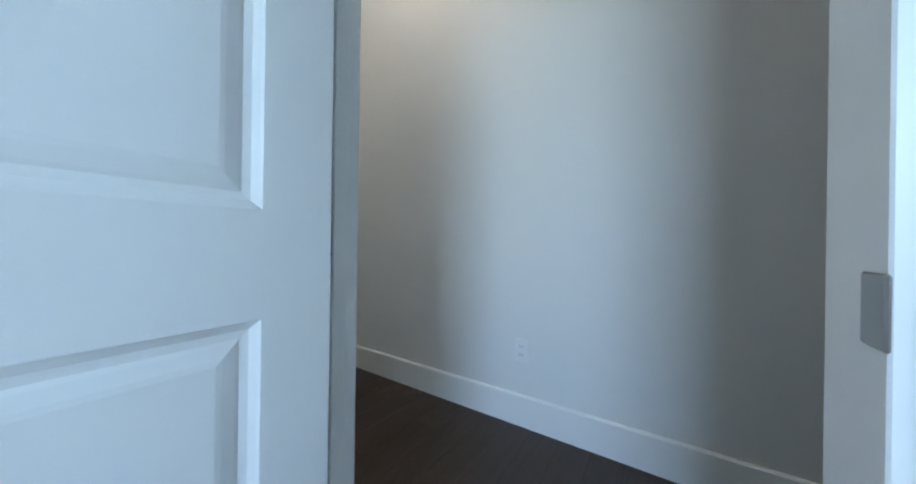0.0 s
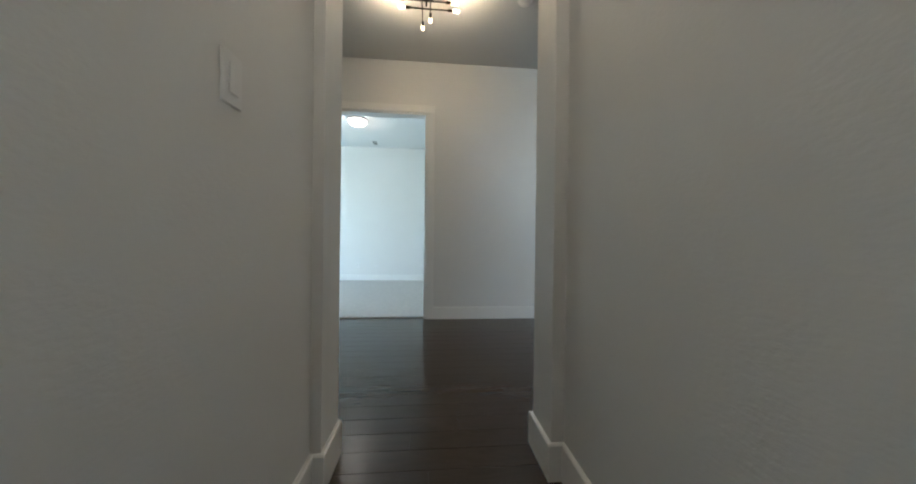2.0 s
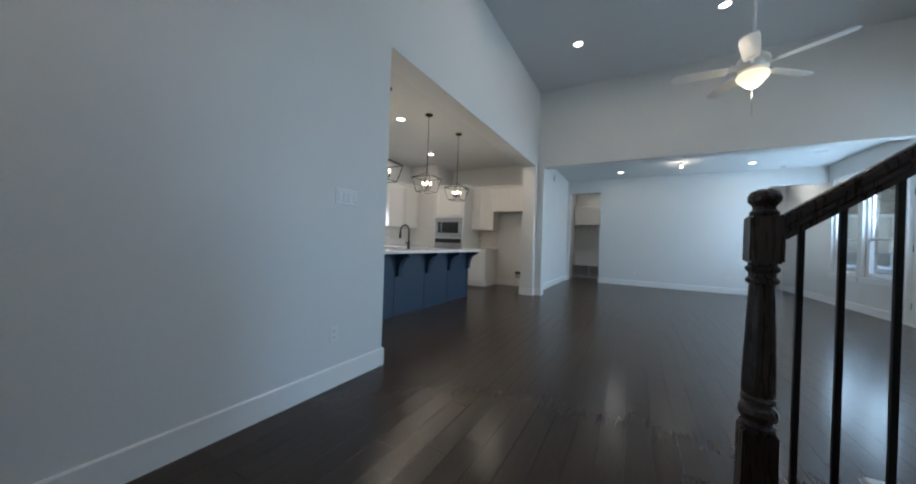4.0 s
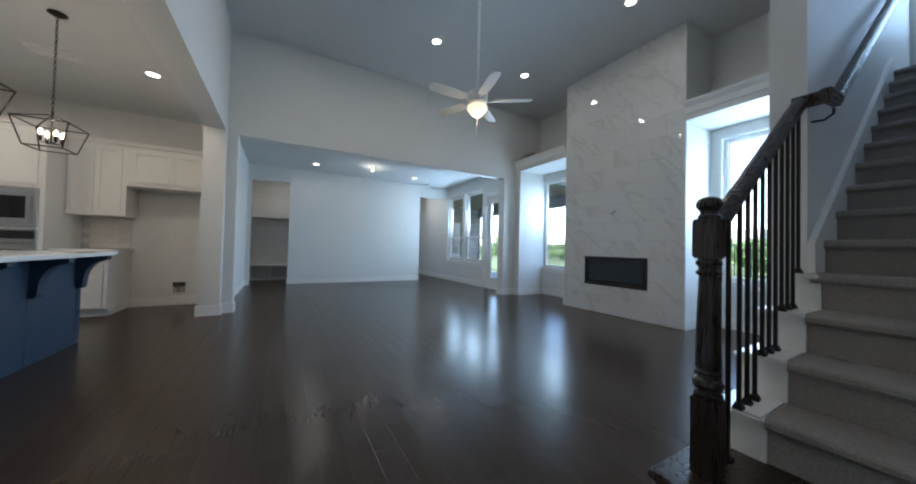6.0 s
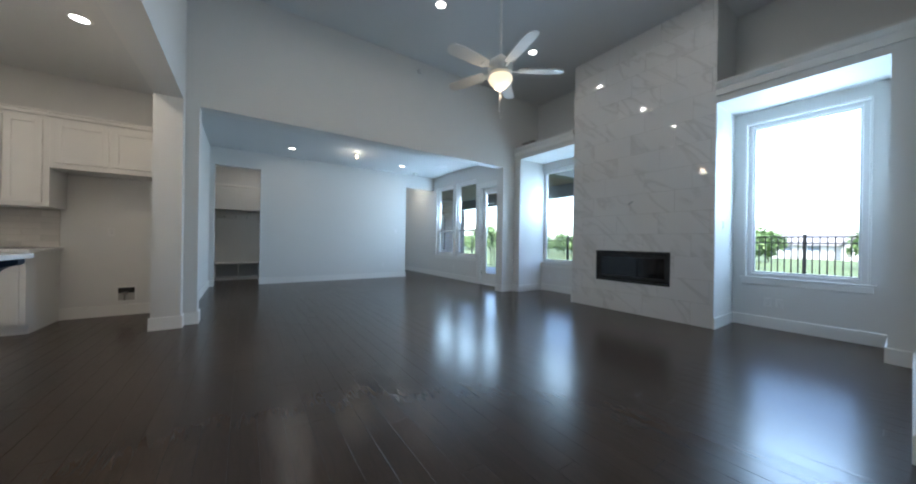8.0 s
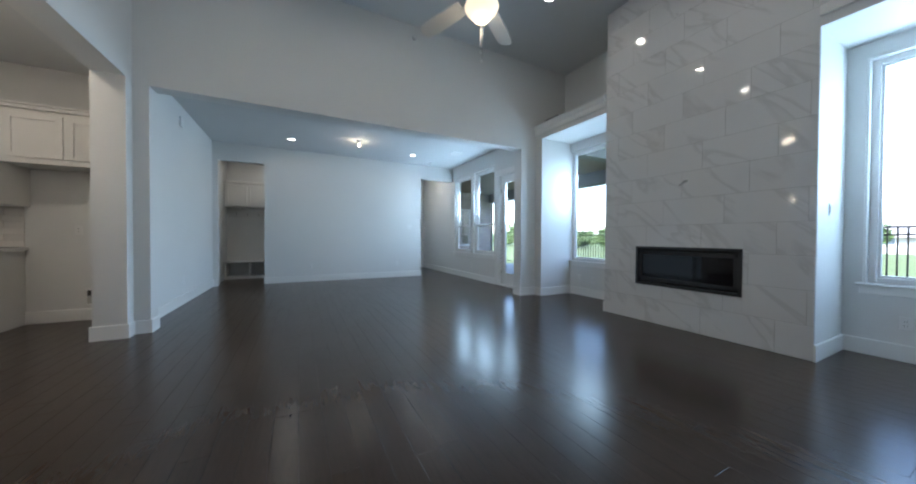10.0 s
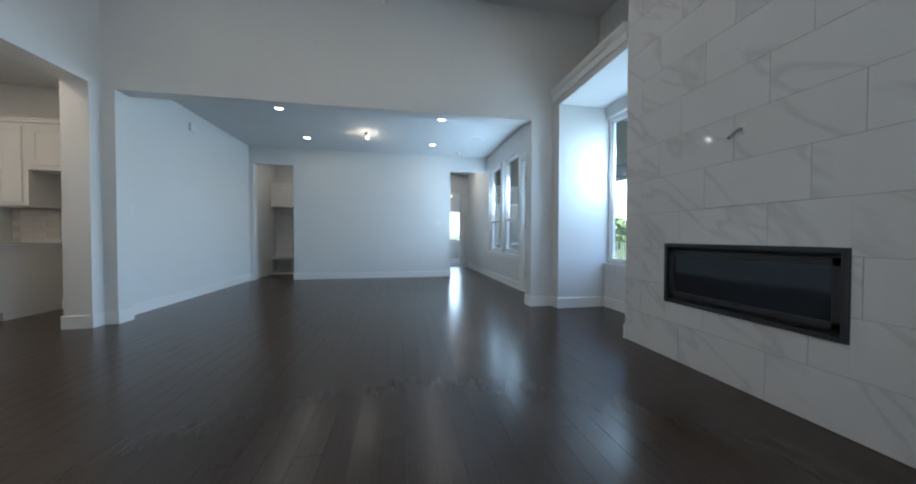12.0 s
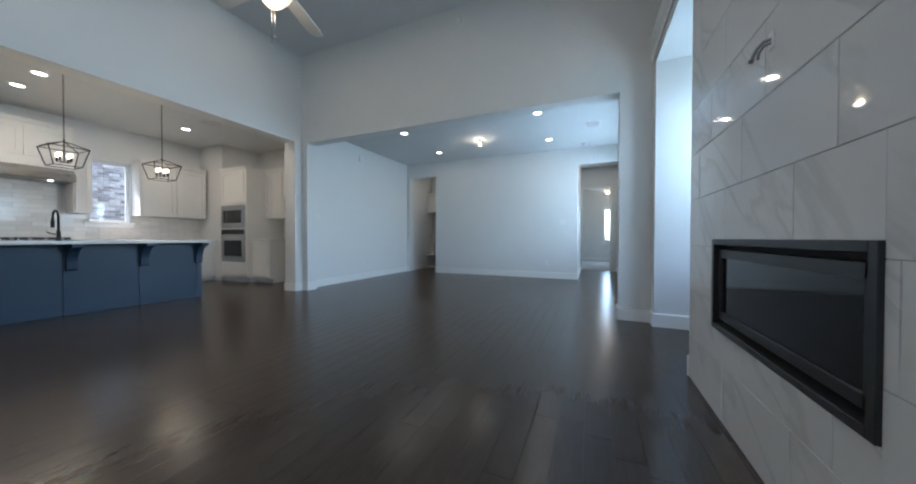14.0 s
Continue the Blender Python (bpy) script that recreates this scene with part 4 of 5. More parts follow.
def cabinet(name, label, axis, face, out, back, a, b, z0, z1, fronts, toe=0.0, crown=0.0, group=""):
    """A cabinet unit from its front face back to the wall; fronts are (a, b, z0, z1, kind)."""
    c = thing(name, label, "cabinet", group)

    def d(p, q, w0, w1, lo, hi):
        u, v = sorted((w0, w1))
        return (u, v, p, q, lo, hi) if axis == "x" else (p, q, u, v, lo, hi)
    body = [d(a, b, face, back, z0 + toe, z1)]
    if toe:
        body.append(d(a, b, face - out * 0.07, back, z0, z0 + toe))
    part("body", boxes(*body), CAB, c)
    for p, q, lo, hi, kind in fronts:
        part(kind, shaker(axis, face, out, p, q, lo, hi), CAB, c)
    if crown:
        part("crown", boxes(d(a - 0.0, b + 0.0, face + out * 0.03, back, z1, z1 + crown * 0.6), d(a, b, face + out * 0.045, back, z1 + crown * 0.6, z1 + crown), bevel=0.004), CAB, c)
    return c


WHITE = "off-white painted shaker cabinet"
# east side: oven tower, end unit, over-fridge unit
cabinet("oven_cabinet", "tall off-white painted shaker cabinet holding two ovens", "x", 7.17, -1, 8.04, 4.79, 5.655, 0, 2.42, [(4.85, 5.6, 1.71, 2.38, "door"), (4.83, 5.62, 0.15, 0.41, "drawer")], 0.1, 0.06)
cabinet("base_cabinet", WHITE + " beside the refrigerator space", "x", 7.3, -1, 8.04, 4.25, 4.788, 0, 0.88, [(4.29, 4.77, 0.70, 0.86, "drawer"), (4.29, 4.77, 0.12, 0.68, "door")], 0.1)
cabinet("wall_cabinet", WHITE + " above the short counter", "x", 7.6, -1, 8.04, 4.2, 4.788, 1.39, 2.42, [(4.25, 4.52, 1.43, 2.38, "door"), (4.53, 4.78, 1.43, 2.38, "door")], 0, 0.06)
cabinet("wall_cabinet", WHITE + " over the empty refrigerator space", "x", 7.6, -1, 8.04, 3.225, 4.198, 1.84, 2.42, [(3.25, 3.70, 1.9, 2.37, "door"), (3.73, 4.16, 1.9, 2.37, "door")], 0, 0.06)
_w = thing("countertop", "white quartz countertop on the end cabinet", "countertop")
part("slab", boxes((7.27, 8.04, 4.22, 4.786, 0.88, 0.915), bevel=0.003), QUARTZ, _w)


def oven(name, label, z0, z1, window_z, micro):
    o = thing(name, label, "oven", at=(7.16, 5.2, z0))
    ya, yb, x = 4.83, 5.62, 7.17
    part("body", boxes((x - 0.022, x + 0.5, ya, yb, z0, z1), bevel=0.004), STEEL, o)
    part("window", boxes((x - 0.027, x - 0.021, ya + 0.1, yb - (0.2 if micro else 0.1), *window_z), bevel=0.002), OVENGLASS, o, "black glass window")
    if micro:
        part("trim_frame", boxes((x - 0.034, x - 0.022, ya + 0.05, yb - 0.05, z0 + 0.07, z0 + 0.09), (x - 0.034, x - 0.022, ya + 0.05, yb - 0.05, z1 - 0.09, z1 - 0.07), (x - 0.034, x - 0.022, ya + 0.05, ya + 0.07, z0 + 0.09, z1 - 0.09), (x - 0.034, x - 0.022, yb - 0.07, yb - 0.05, z0 + 0.09, z1 - 0.09)), STEEL, o)
        part("control_panel", boxes((x - 0.027, x - 0.021, yb - 0.18, yb - 0.09, *window_z)), OVENGLASS, o)
    else:
        part("control_panel", boxes((x - 0.028, x - 0.021, ya + 0.02, yb - 0.02, z1 - 0.12, z1 - 0.02)), OVENGLASS, o, "black glass control panel")
        part("handle", merge(tube([(x - 0.07, ya + 0.06, z1 - 0.17), (x - 0.07, yb - 0.06, z1 - 0.17)], 0.012), boxes((x - 0.07, x - 0.02, ya + 0.08, ya + 0.1, z1 - 0.18, z1 - 0.16), (x - 0.07, x - 0.02, yb - 0.1, yb - 0.08, z1 - 0.18, z1 - 0.16))), STEEL, o, "steel bar handle")
    return o


oven("microwave_oven", "stainless steel built-in microwave above the wall oven", 1.17, 1.66, (1.28, 1.55), True)
oven("wall_oven", "stainless steel built-in wall oven with a bar handle", 0.44, 1.15, (0.56, 0.90), False)

# north side
_xs = [2.46, 3.3, 4.16, 5.14, 5.98, 6.58, 7.19]
for _a, _b in zip(_xs, _xs[1:]):
    _m = (_a + _b) / 2
    cabinet("base_cabinet", WHITE + " under the back counter", "y", 5.9, -1, KB, _a, _b - 0.002, 0, 0.88, [(_a + 0.02, _b - 0.02, 0.70, 0.86, "drawer"), (_a + 0.02, _m - 0.004, 0.12, 0.68, "door"), (_m + 0.004, _b - 0.02, 0.12, 0.68, "door")], 0.1, group="cabinets along the back wall")
_w = thing("countertop", "white quartz countertop along the back wall", "countertop")
part("slab", boxes((2.45, 7.195, 5.87, KB, 0.88, 0.915), bevel=0.003), QUARTZ, _w)
cabinet("wall_cabinet", WHITE + " beside the kitchen window", "y", 6.17, -1, KB, 6.02, 7.15, 1.39, 2.42, [(6.05, 6.57, 1.43, 2.38, "door"), (6.6, 7.12, 1.43, 2.38, "door")], 0, 0.07)
cabinet("wall_cabinet", WHITE + ", narrow, beside the range hood", "y", 6.17, -1, KB, 5.16, 5.38, 1.39, 2.42, [(5.18, 5.36, 1.43, 2.38, "door")], 0, 0.07)
cabinet("wall_cabinet", WHITE + " above the range hood", "y", 6.17, -1, KB, 4.14, 5.158, 2.08, 2.75, [(4.17, 4.64, 2.24, 2.71, "door"), (4.66, 5.13, 2.24, 2.71, "door")], 0, 0.07)
cabinet("wall_cabinet", WHITE + " along the back wall", "y", 6.17, -1, KB, 3.0, 4.138, 1.39, 2.42, [(3.03, 3.56, 1.43, 2.38, "door"), (3.58, 4.11, 1.43, 2.38, "door")], 0, 0.07)
_h = thing("range_hood", "stainless steel under-cabinet range hood", "range hood")
part("canopy", extrude_profile([(KB, 1.88), (5.98, 1.88), (5.96, 1.90), (5.98, 2.0), (6.1, 2.08), (KB, 2.08)], "x", 4.16, 5.14), STEEL, _h)
for _x in (4.4, 4.9):
    part("hood_lamp", lathe([(0, 0), (0.03, 0), (0.03, 0.004), (0, 0.004)], 14), CANGLOW, _h, "small lit hood lamp").matrix_local = pose(_x, 6.1, 1.875)
_g = thing("cooktop", "stainless gas cooktop with black iron grates and knobs", "cooktop")
part("plate", boxes((4.22, 5.1, 5.94, 6.42, 0.915, 0.925), bevel=0.004), STEEL, _g)
for _i in range(3):
    _x = 4.25 + _i * 0.285
    part("grate", boxes(*[(_x + 0.01, _x + 0.265, y, y + 0.014, 0.945, 0.962) for y in (6.02, 6.12, 6.22, 6.32, 6.4)], *[(x, x + 0.014, 6.02, 6.414, 0.925, 0.958) for x in (_x + 0.01, _x + 0.13, _x + 0.25)]), BLACK, _g, "black cast-iron grate")
for _i in range(5):
    part("knob", lathe([(0, 0), (0.02, 0), (0.018, 0.025), (0.014, 0.03), (0, 0.03)], 14), STEEL, _g).matrix_local = pose(4.34 + _i * 0.16, 5.98, 0.925)

# tile splashback
_bs = setting("backsplash", boxes((2.446, 7.19, KB - 0.006, KB - 0.002, 0.915, 1.25), (2.446, 5.44, KB - 0.006, KB - 0.002, 1.25, 1.39), (6.0, 7.19, KB - 0.006, KB - 0.002, 1.25, 1.39), (4.16, 5.14, KB - 0.006, KB - 0.002, 1.39, 1.88), (8.034, 8.038, 4.25, 4.79, 0.915, 1.39)), TILEGROUT, "glossy cream subway tile splashback", "backsplash")


def tile_mesh(w, h):
    b = boxes((0, w, -0.007, 0, 0, h), bevel=0.0015)
    me = bpy.data.meshes.new("subway_tile")
    b.to_mesh(me)
    b.free()
    me.materials.append(SUBWAY)
    return me


_tm, _th = tile_mesh(0.297, 0.072), tile_mesh(0.147, 0.072)
for _r in range(13):
    _z = 0.917 + 0.075 * _r
    _x0, _x1 = (3.45, 7.2) if _r < 6 else (4.17, 5.13)
    _n = 0
    _x = _x0
    while _x < _x1 - 0.14:
        _half = (_n == 0 and _r % 2) or _x + 0.297 > _x1
        _w = 0.147 if _half else 0.297
        if not (5.40 < _x + _w and _x < 6.0 and _z > 1.17):
            t = new("tile", _th if _half else _tm)
            t.parent = _bs
            t.location = (_x, KB - 0.006, _z)
        _x += _w + 0.003
        _n += 1
for _r in range(6):
    _y = 4.253
    for _j in range(3 if _r % 2 else 2):
        _half = (_j != 1) if _r % 2 else (_j == 1)
        t = new("tile", _th if _half else _tm)
        t.parent = _bs
        _y += 0.147 if _half else 0.297
        if _y < 4.79:
            t.matrix_local = pose(8.034, _y, 0.917 + 0.075 * _r, 0, 0, -90)
        else:
            t.matrix_local = pose(8.034, 4.787, 0.917 + 0.075 * _r, 0, 0, -90) @ Matrix.Diagonal(((4.787 - _y + 0.147) / 0.147, 1, 1, 1))
        _y += 0.003

# island
isl = thing("kitchen_island", "navy blue painted kitchen island with curved corbels", "kitchen island", at=(4.5, 4.4, 0))
part("body", boxes((3.06, 5.9, 3.985, 4.72, 0.0, 0.88)), NAVY, isl)
for _a, _b in ((3.06, 3.75), (3.75, 4.445), (4.445, 5.14), (5.14, 5.845)):
    part("panel", boxes((_a + 0.002, _b - 0.002, 3.972, 3.985, 0.0, 0.88), bevel=0.002), NAVY, isl)
part("corner_post", boxes((5.847, 5.912, 3.968, 3.985, 0, 0.88), (5.9, 5.912, 3.985, 4.72, 0, 0.88), bevel=0.002), NAVY, isl)
_cp = [(3.97, 0.88), (3.755, 0.88), (3.755, 0.845), (3.77, 0.835)]
for _i in range(9):
    _t = _i / 8 * math.pi / 2
    _cp.append((3.775 + 0.145 * math.sin(_t), 0.83 - 0.20 * (1 - math.cos(_t))))
_cp += [(3.925, 0.57), (3.935, 0.555), (3.97, 0.555)]
for _x in (3.13, 3.82, 4.51, 5.19, 5.86):
    part("corbel", extrude_profile(_cp, "x", _x - 0.045, _x + 0.045), NAVY, isl, "curved navy corbel")
_w = thing("countertop", "white quartz island countertop with an overhang", "countertop")
part("slab", boxes((3.0, 5.965, 3.73, 4.78, 0.881, 0.919), bevel=0.004), QUARTZ, _w)
fa = thing("faucet", "matte black gooseneck kitchen faucet on the island", "faucet", at=(4.52, 4.36, 0.919))
part("base", lathe([(0, 0), (0.028, 0), (0.028, 0.012), (0.02, 0.02), (0.02, 0.12), (0.014, 0.13), (0, 0.13)], 16), BLACK, fa, "", True).matrix_local = pose(0, 0, 0)
_pts = [(4.52, 4.36, 1.03), (4.52, 4.36, 1.22)] + [(4.52, 4.36 + 0.09 - 0.09 * math.cos(a * math.pi / 8), 1.22 + 0.09 * math.sin(a * math.pi / 8)) for a in range(1, 9)] + [(4.52, 4.54, 1.18)]
part("spout", tube(_pts, 0.012, 10), BLACK, fa, "", True)
part("spray_head", tube([(4.52, 4.54, 1.19), (4.52, 4.545, 1.09)], 0.018, 10), BLACK, fa, "", True)
part("lever", tube([(4.52, 4.36, 1.0), (4.45, 4.35, 1.01), (4.42, 4.345, 1.03)], 0.007, 8), BLACK, fa, "", True)
sk = thing("sink", "steel undermount sink in the island counter", "sink")
part("rim", boxes((4.2, 4.85, 4.42, 4.7, 0.9195, 0.922)), STEEL, sk)


def pendant(x, y):
    p = thing("pendant_lantern", "black metal cage pendant lantern with lit candle bulbs on a chain", "pendant lamp", "pendants over the island", (x, y, 3.05))
    part("canopy", lathe([(0, 0), (0.06, 0), (0.062, -0.012), (0.03, -0.03), (0, -0.03)], 20, (x, y, 3.05)), BRONZE, p, "", True)
    links = []
    z, i = 3.02, 0
    while z > 2.16:
        pts = []
        for a in range(8):
            t = 2 * math.pi * a / 8
            u, w = 0.008 * math.cos(t), 0.019 * math.sin(t)
            pts.append((x + (u if i % 2 else 0), y + (0 if i % 2 else u), z - 0.019 + w))
        links.append(tube(pts, 0.0026, 5, True))
        z -= 0.030
        i += 1
    part("chain", merge(*links), BRONZE, p, "black metal chain")
    zt, zw, zb, wt, wb = 2.13, 2.05, 1.83, 0.165, 0.115
    cage = [tube([(x, y, 2.165), (x, y, 2.12)], 0.009, 8)]
    cs = [(-1, -1), (1, -1), (1, 1), (-1, 1)]
    for k in range(4):
        a, b = cs[k], cs[(k + 1) % 4]
        cage.append(tube([(x + a[0] * 0.012, y + a[1] * 0.012, zt), (x + a[0] * wt, y + a[1] * wt, zw)], 0.0055, 6))
        cage.append(tube([(x + a[0] * wt, y + a[1] * wt, zw), (x + a[0] * wb, y + a[1] * wb, zb)], 0.0055, 6))
        cage.append(tube([(x + a[0] * wt, y + a[1] * wt, zw), (x + b[0] * wt, y + b[1] * wt, zw)], 0.0055, 6))
        cage.append(tube([(x + a[0] * wb, y + a[1] * wb, zb), (x + b[0] * wb, y + b[1] * wb, zb)], 0.0055, 6))
    part("cage", merge(*cage), BRONZE, p)
    part("stem", merge(tube([(x, y, 2.13), (x, y, 1.88)], 0.006, 8), *[tube([(x, y, 1.88), (x + a * 0.045, y + b * 0.045, 1.885), (x + a * 0.045, y + b * 0.045, 1.9)], 0.005, 6) for a, b in cs]), BRONZE, p)
    for a, b in cs:
        part("candle", lathe([(0, 0), (0.011, 0), (0.011, 0.045), (0, 0.045)], 10, (x + a * 0.045, y + b * 0.045, 1.895)), BRONZE, p, "", True)
        part("bulb", lathe([(0.006, 0), (0.014, 0.014), (0.016, 0.026), (0.010, 0.045), (0.0, 0.06)], 10, (x + a * 0.045, y + b * 0.045, 1.94)), BULBGLOW, p, "lit candle bulb", True)
    bulb_lamp(x, y, 2.01, 0.8, 0.03)


for _x in (3.53, 4.48, 5.43):
    pendant(_x, 4.01)


# ---- ceiling lights ----
def downlight(x, y, z, watts, group, color=(1.0, 0.87, 0.7)):
    d = thing("recessed_light", "lit round recessed ceiling light with a white trim ring", "ceiling light", group, (x, y, z))
    part("trim_ring", lathe([(0.062, 0.0), (0.065, -0.006), (0.085, -0.004), (0.088, 0.0)], 28, (x, y, z)), PLASTIC, d, "", True)
    part("lens", lathe([(0, -0.003), (0.0625, -0.003), (0.0625, 0.0), (0, 0.0)], 28, (x, y, z)), CANGLOW, d, "glowing lens")
    disc_lamp(x, y, z - 0.012, watts, color=color)


for _x in (3.63, 5.64):
    for _y in (2.0, 0.2, -1.6):
        downlight(_x, _y, CEIL_HIGH, 0.5, "living room downlights")
for _x, _y in ((8.19, 1.52), (9.72, 1.51), (8.19, -1.09), (9.72, -1.09)):
    downlight(_x, _y, CEIL_LOW, 0.3, "dining room downlights")
for _x, _y in ((4.43, 4.54), (4.43, 5.31), (6.34, 5.26), (2.5 + 0.3, 4.54), (6.34, 3.62)):
    downlight(_x, _y, CEIL_LOW, 0.72, "kitchen downlights", (1.0, 0.79, 0.57))
# Hidden behind the header; added to light the back hall.
downlight(11.5, -2.1, CEIL_LOW, 0.8, "back hall downlight")
# Unseen fixture, added for the warm light in the mud room.
downlight(11.25, 2.2, CEIL_LOW, 0.45, "mud room downlight")
# Out of view: fill light added to brighten the hall walls.
downlight(0.12, -0.6, CEIL_LOW, 0.62, "hall downlight")

_b = thing("bare_bulb", "bare lit bulb in a white ceiling socket", "ceiling light", at=(9.17, 0.26, 3.05))
part("socket", lathe([(0, 0), (0.05, 0), (0.05, -0.012), (0.022, -0.02), (0.02, -0.05), (0, -0.05)], 20, (9.17, 0.26, 3.05)), PLASTIC, _b, "", True)
part("bulb", lathe([(0.012, -0.05), (0.03, -0.075), (0.033, -0.095), (0.022, -0.12), (0, -0.128)], 16, (9.17, 0.26, 3.05)), BULBGLOW, _b, "", True)
bulb_lamp(9.17, 0.26, 2.88, 0.4, 0.035)


def ceiling_fan(x, y, top, watts):
    f = thing("ceiling_fan", "white five-blade ceiling fan with a lit glass bowl and pull chains", "ceiling fan", at=(x, y, top))
    part("canopy", lathe([(0, 0), (0.07, 0), (0.072, -0.02), (0.05, -0.06), (0.02, -0.07), (0, -0.07)], 24, (x, y, top)), FANWHITE, f, "", True)
    part("downrod", tube([(x, y, top - 0.06), (x, y, 2.95)], 0.012, 12), FANWHITE, f, "", True)
    part("motor_housing", lathe([(0.02, 3.0), (0.045, 2.98), (0.06, 2.94), (0.11, 2.925), (0.125, 2.89), (0.125, 2.85), (0.11, 2.83), (0.12, 2.815), (0.115, 2.80), (0.07, 2.785), (0.0, 2.785)], 28, (x, y, 0)), FANWHITE, f, "", True)
    for k in range(5):
        a = math.radians(72 * k + 20)
        c, s = math.cos(a), math.sin(a)
        m = Matrix.Translation((x, y, 2.835)) @ Matrix.Rotation(a, 4, "Z") @ Matrix.Rotation(radians(11), 4, "X")
        out = [(0.19, -0.055), (0.3, -0.066), (0.55, -0.07), (0.62, -0.06), (0.645, -0.03), (0.65, 0.0), (0.645, 0.03), (0.62, 0.06), (0.55, 0.07), (0.3, 0.066), (0.19, 0.055)]
        b = extrude_profile(out, "z", -0.004, 0.004)
        b.transform(m)
        bl = part("blade", b, FANWHITE, f)
        ir = boxes((0.09, 0.22, -0.014, 0.014, -0.012, -0.005), (0.19, 0.25, -0.035, 0.035, -0.010, -0.004), bevel=0.003)
        ir.transform(m)
        part("blade_iron", ir, FANWHITE, bl)
    part("glass_bowl", lathe([(0.05, 2.785), (0.085, 2.78), (0.118, 2.765), (0.125, 2.745), (0.112, 2.715), (0.085, 2.685), (0.06, 2.655), (0.03, 2.635), (0, 2.63)], 28, (x, y, 0)), GLOBE, f, "glowing frosted glass bowl", True)
    part("finial", lathe([(0.014, 2.636), (0.018, 2.628), (0.01, 2.618), (0, 2.614)], 14, (x, y, 0)), NICKEL, f, "", True)
    for dx, zz in ((0.012, 2.44), (-0.012, 2.36)):
        ch = part("pull_chain", tube([(x + dx, y, 2.63), (x + dx, y, zz)], 0.0018, 5), NICKEL, f)
        part("pull", lathe([(0, 0), (0.007, -0.006), (0.009, -0.016), (0, -0.026)], 10, (x + dx, y, zz)), FANWHITE, ch, "", True)
    bulb_lamp(x, y, 2.58, watts, 0.06)


ceiling_fan(4.43, 0.19, CEIL_HIGH, 0.5)
ceiling_fan(15.9, -2.47, CEIL_LOW, 1.2)

gf = thing("ceiling_light", "black linear ceiling light with bare lit bulbs on crossed bars", "ceiling light", at=(0.03, 1.9, 3.05))
part("mount", boxes((-0.03, 0.09, 1.84, 1.96, 3.0, 3.05), bevel=0.004), BLACK, gf)
part("stem", boxes((0.022, 0.038, 1.892, 1.908, 2.925, 3.0)), BLACK, gf)


def bulb_bar(a, b):
    a, b = Vector(a), Vector(b)
    d = (b - a).normalized()
    br = part("bar", tube([a, b], 0.006, 8), BLACK, gf)
    for p, q in ((a, -d), (b, d)):
        part("socket", tube([p - q * 0.045, p], 0.012, 10), BRONZE, br)
        part("bulb", merge(tube([p, p + q * 0.012, p + q * 0.03, p + q * 0.045, p + q * 0.056], 0.014, 10)), BULBGLOW, br, "lit bulb", True)


bulb_bar((-0.2, 1.865, 2.94), (0.24, 1.865, 2.94))
bulb_bar((-0.15, 1.935, 2.925), (0.26, 1.935, 2.925))
bulb_bar((-0.005, 1.65, 2.93), (-0.005, 2.15, 2.93))
bulb_bar((0.065, 1.7, 2.935), (0.065, 2.05, 2.935))
for _p in ((-0.25, 1.9, 2.88), (0.3, 1.9, 2.88)):
    bulb_lamp(*_p, 0.55, 0.03)


def dome_light(x, y, z, watts, mat_ring):
    d = thing("flush_mount_light", "round flush-mount ceiling light with a lit glass dome", "ceiling light", at=(x, y, z))
    part("ring", lathe([(0, 0), (0.168, 0), (0.172, -0.012), (0.168, -0.024), (0.155, -0.026)], 32, (x, y, z)), mat_ring, d, "dark bronze ring", True)
    part("dome", lathe([(0.162, -0.024), (0.158, -0.05), (0.13, -0.082), (0.08, -0.104), (0.03, -0.113), (0, -0.114)], 32, (x, y, z)), DOMEGLOW, d, "glowing glass dome", True)
    part("finial", lathe([(0.012, -0.112), (0.014, -0.121), (0, -0.13)], 12, (x, y, z)), mat_ring, d, "", True)
    bulb_lamp(x, y, z - 0.17, watts, 0.08, (1, 0.93, 0.85))


dome_light(-1.21, 4.86, 3.05, 0.8, BRONZE)


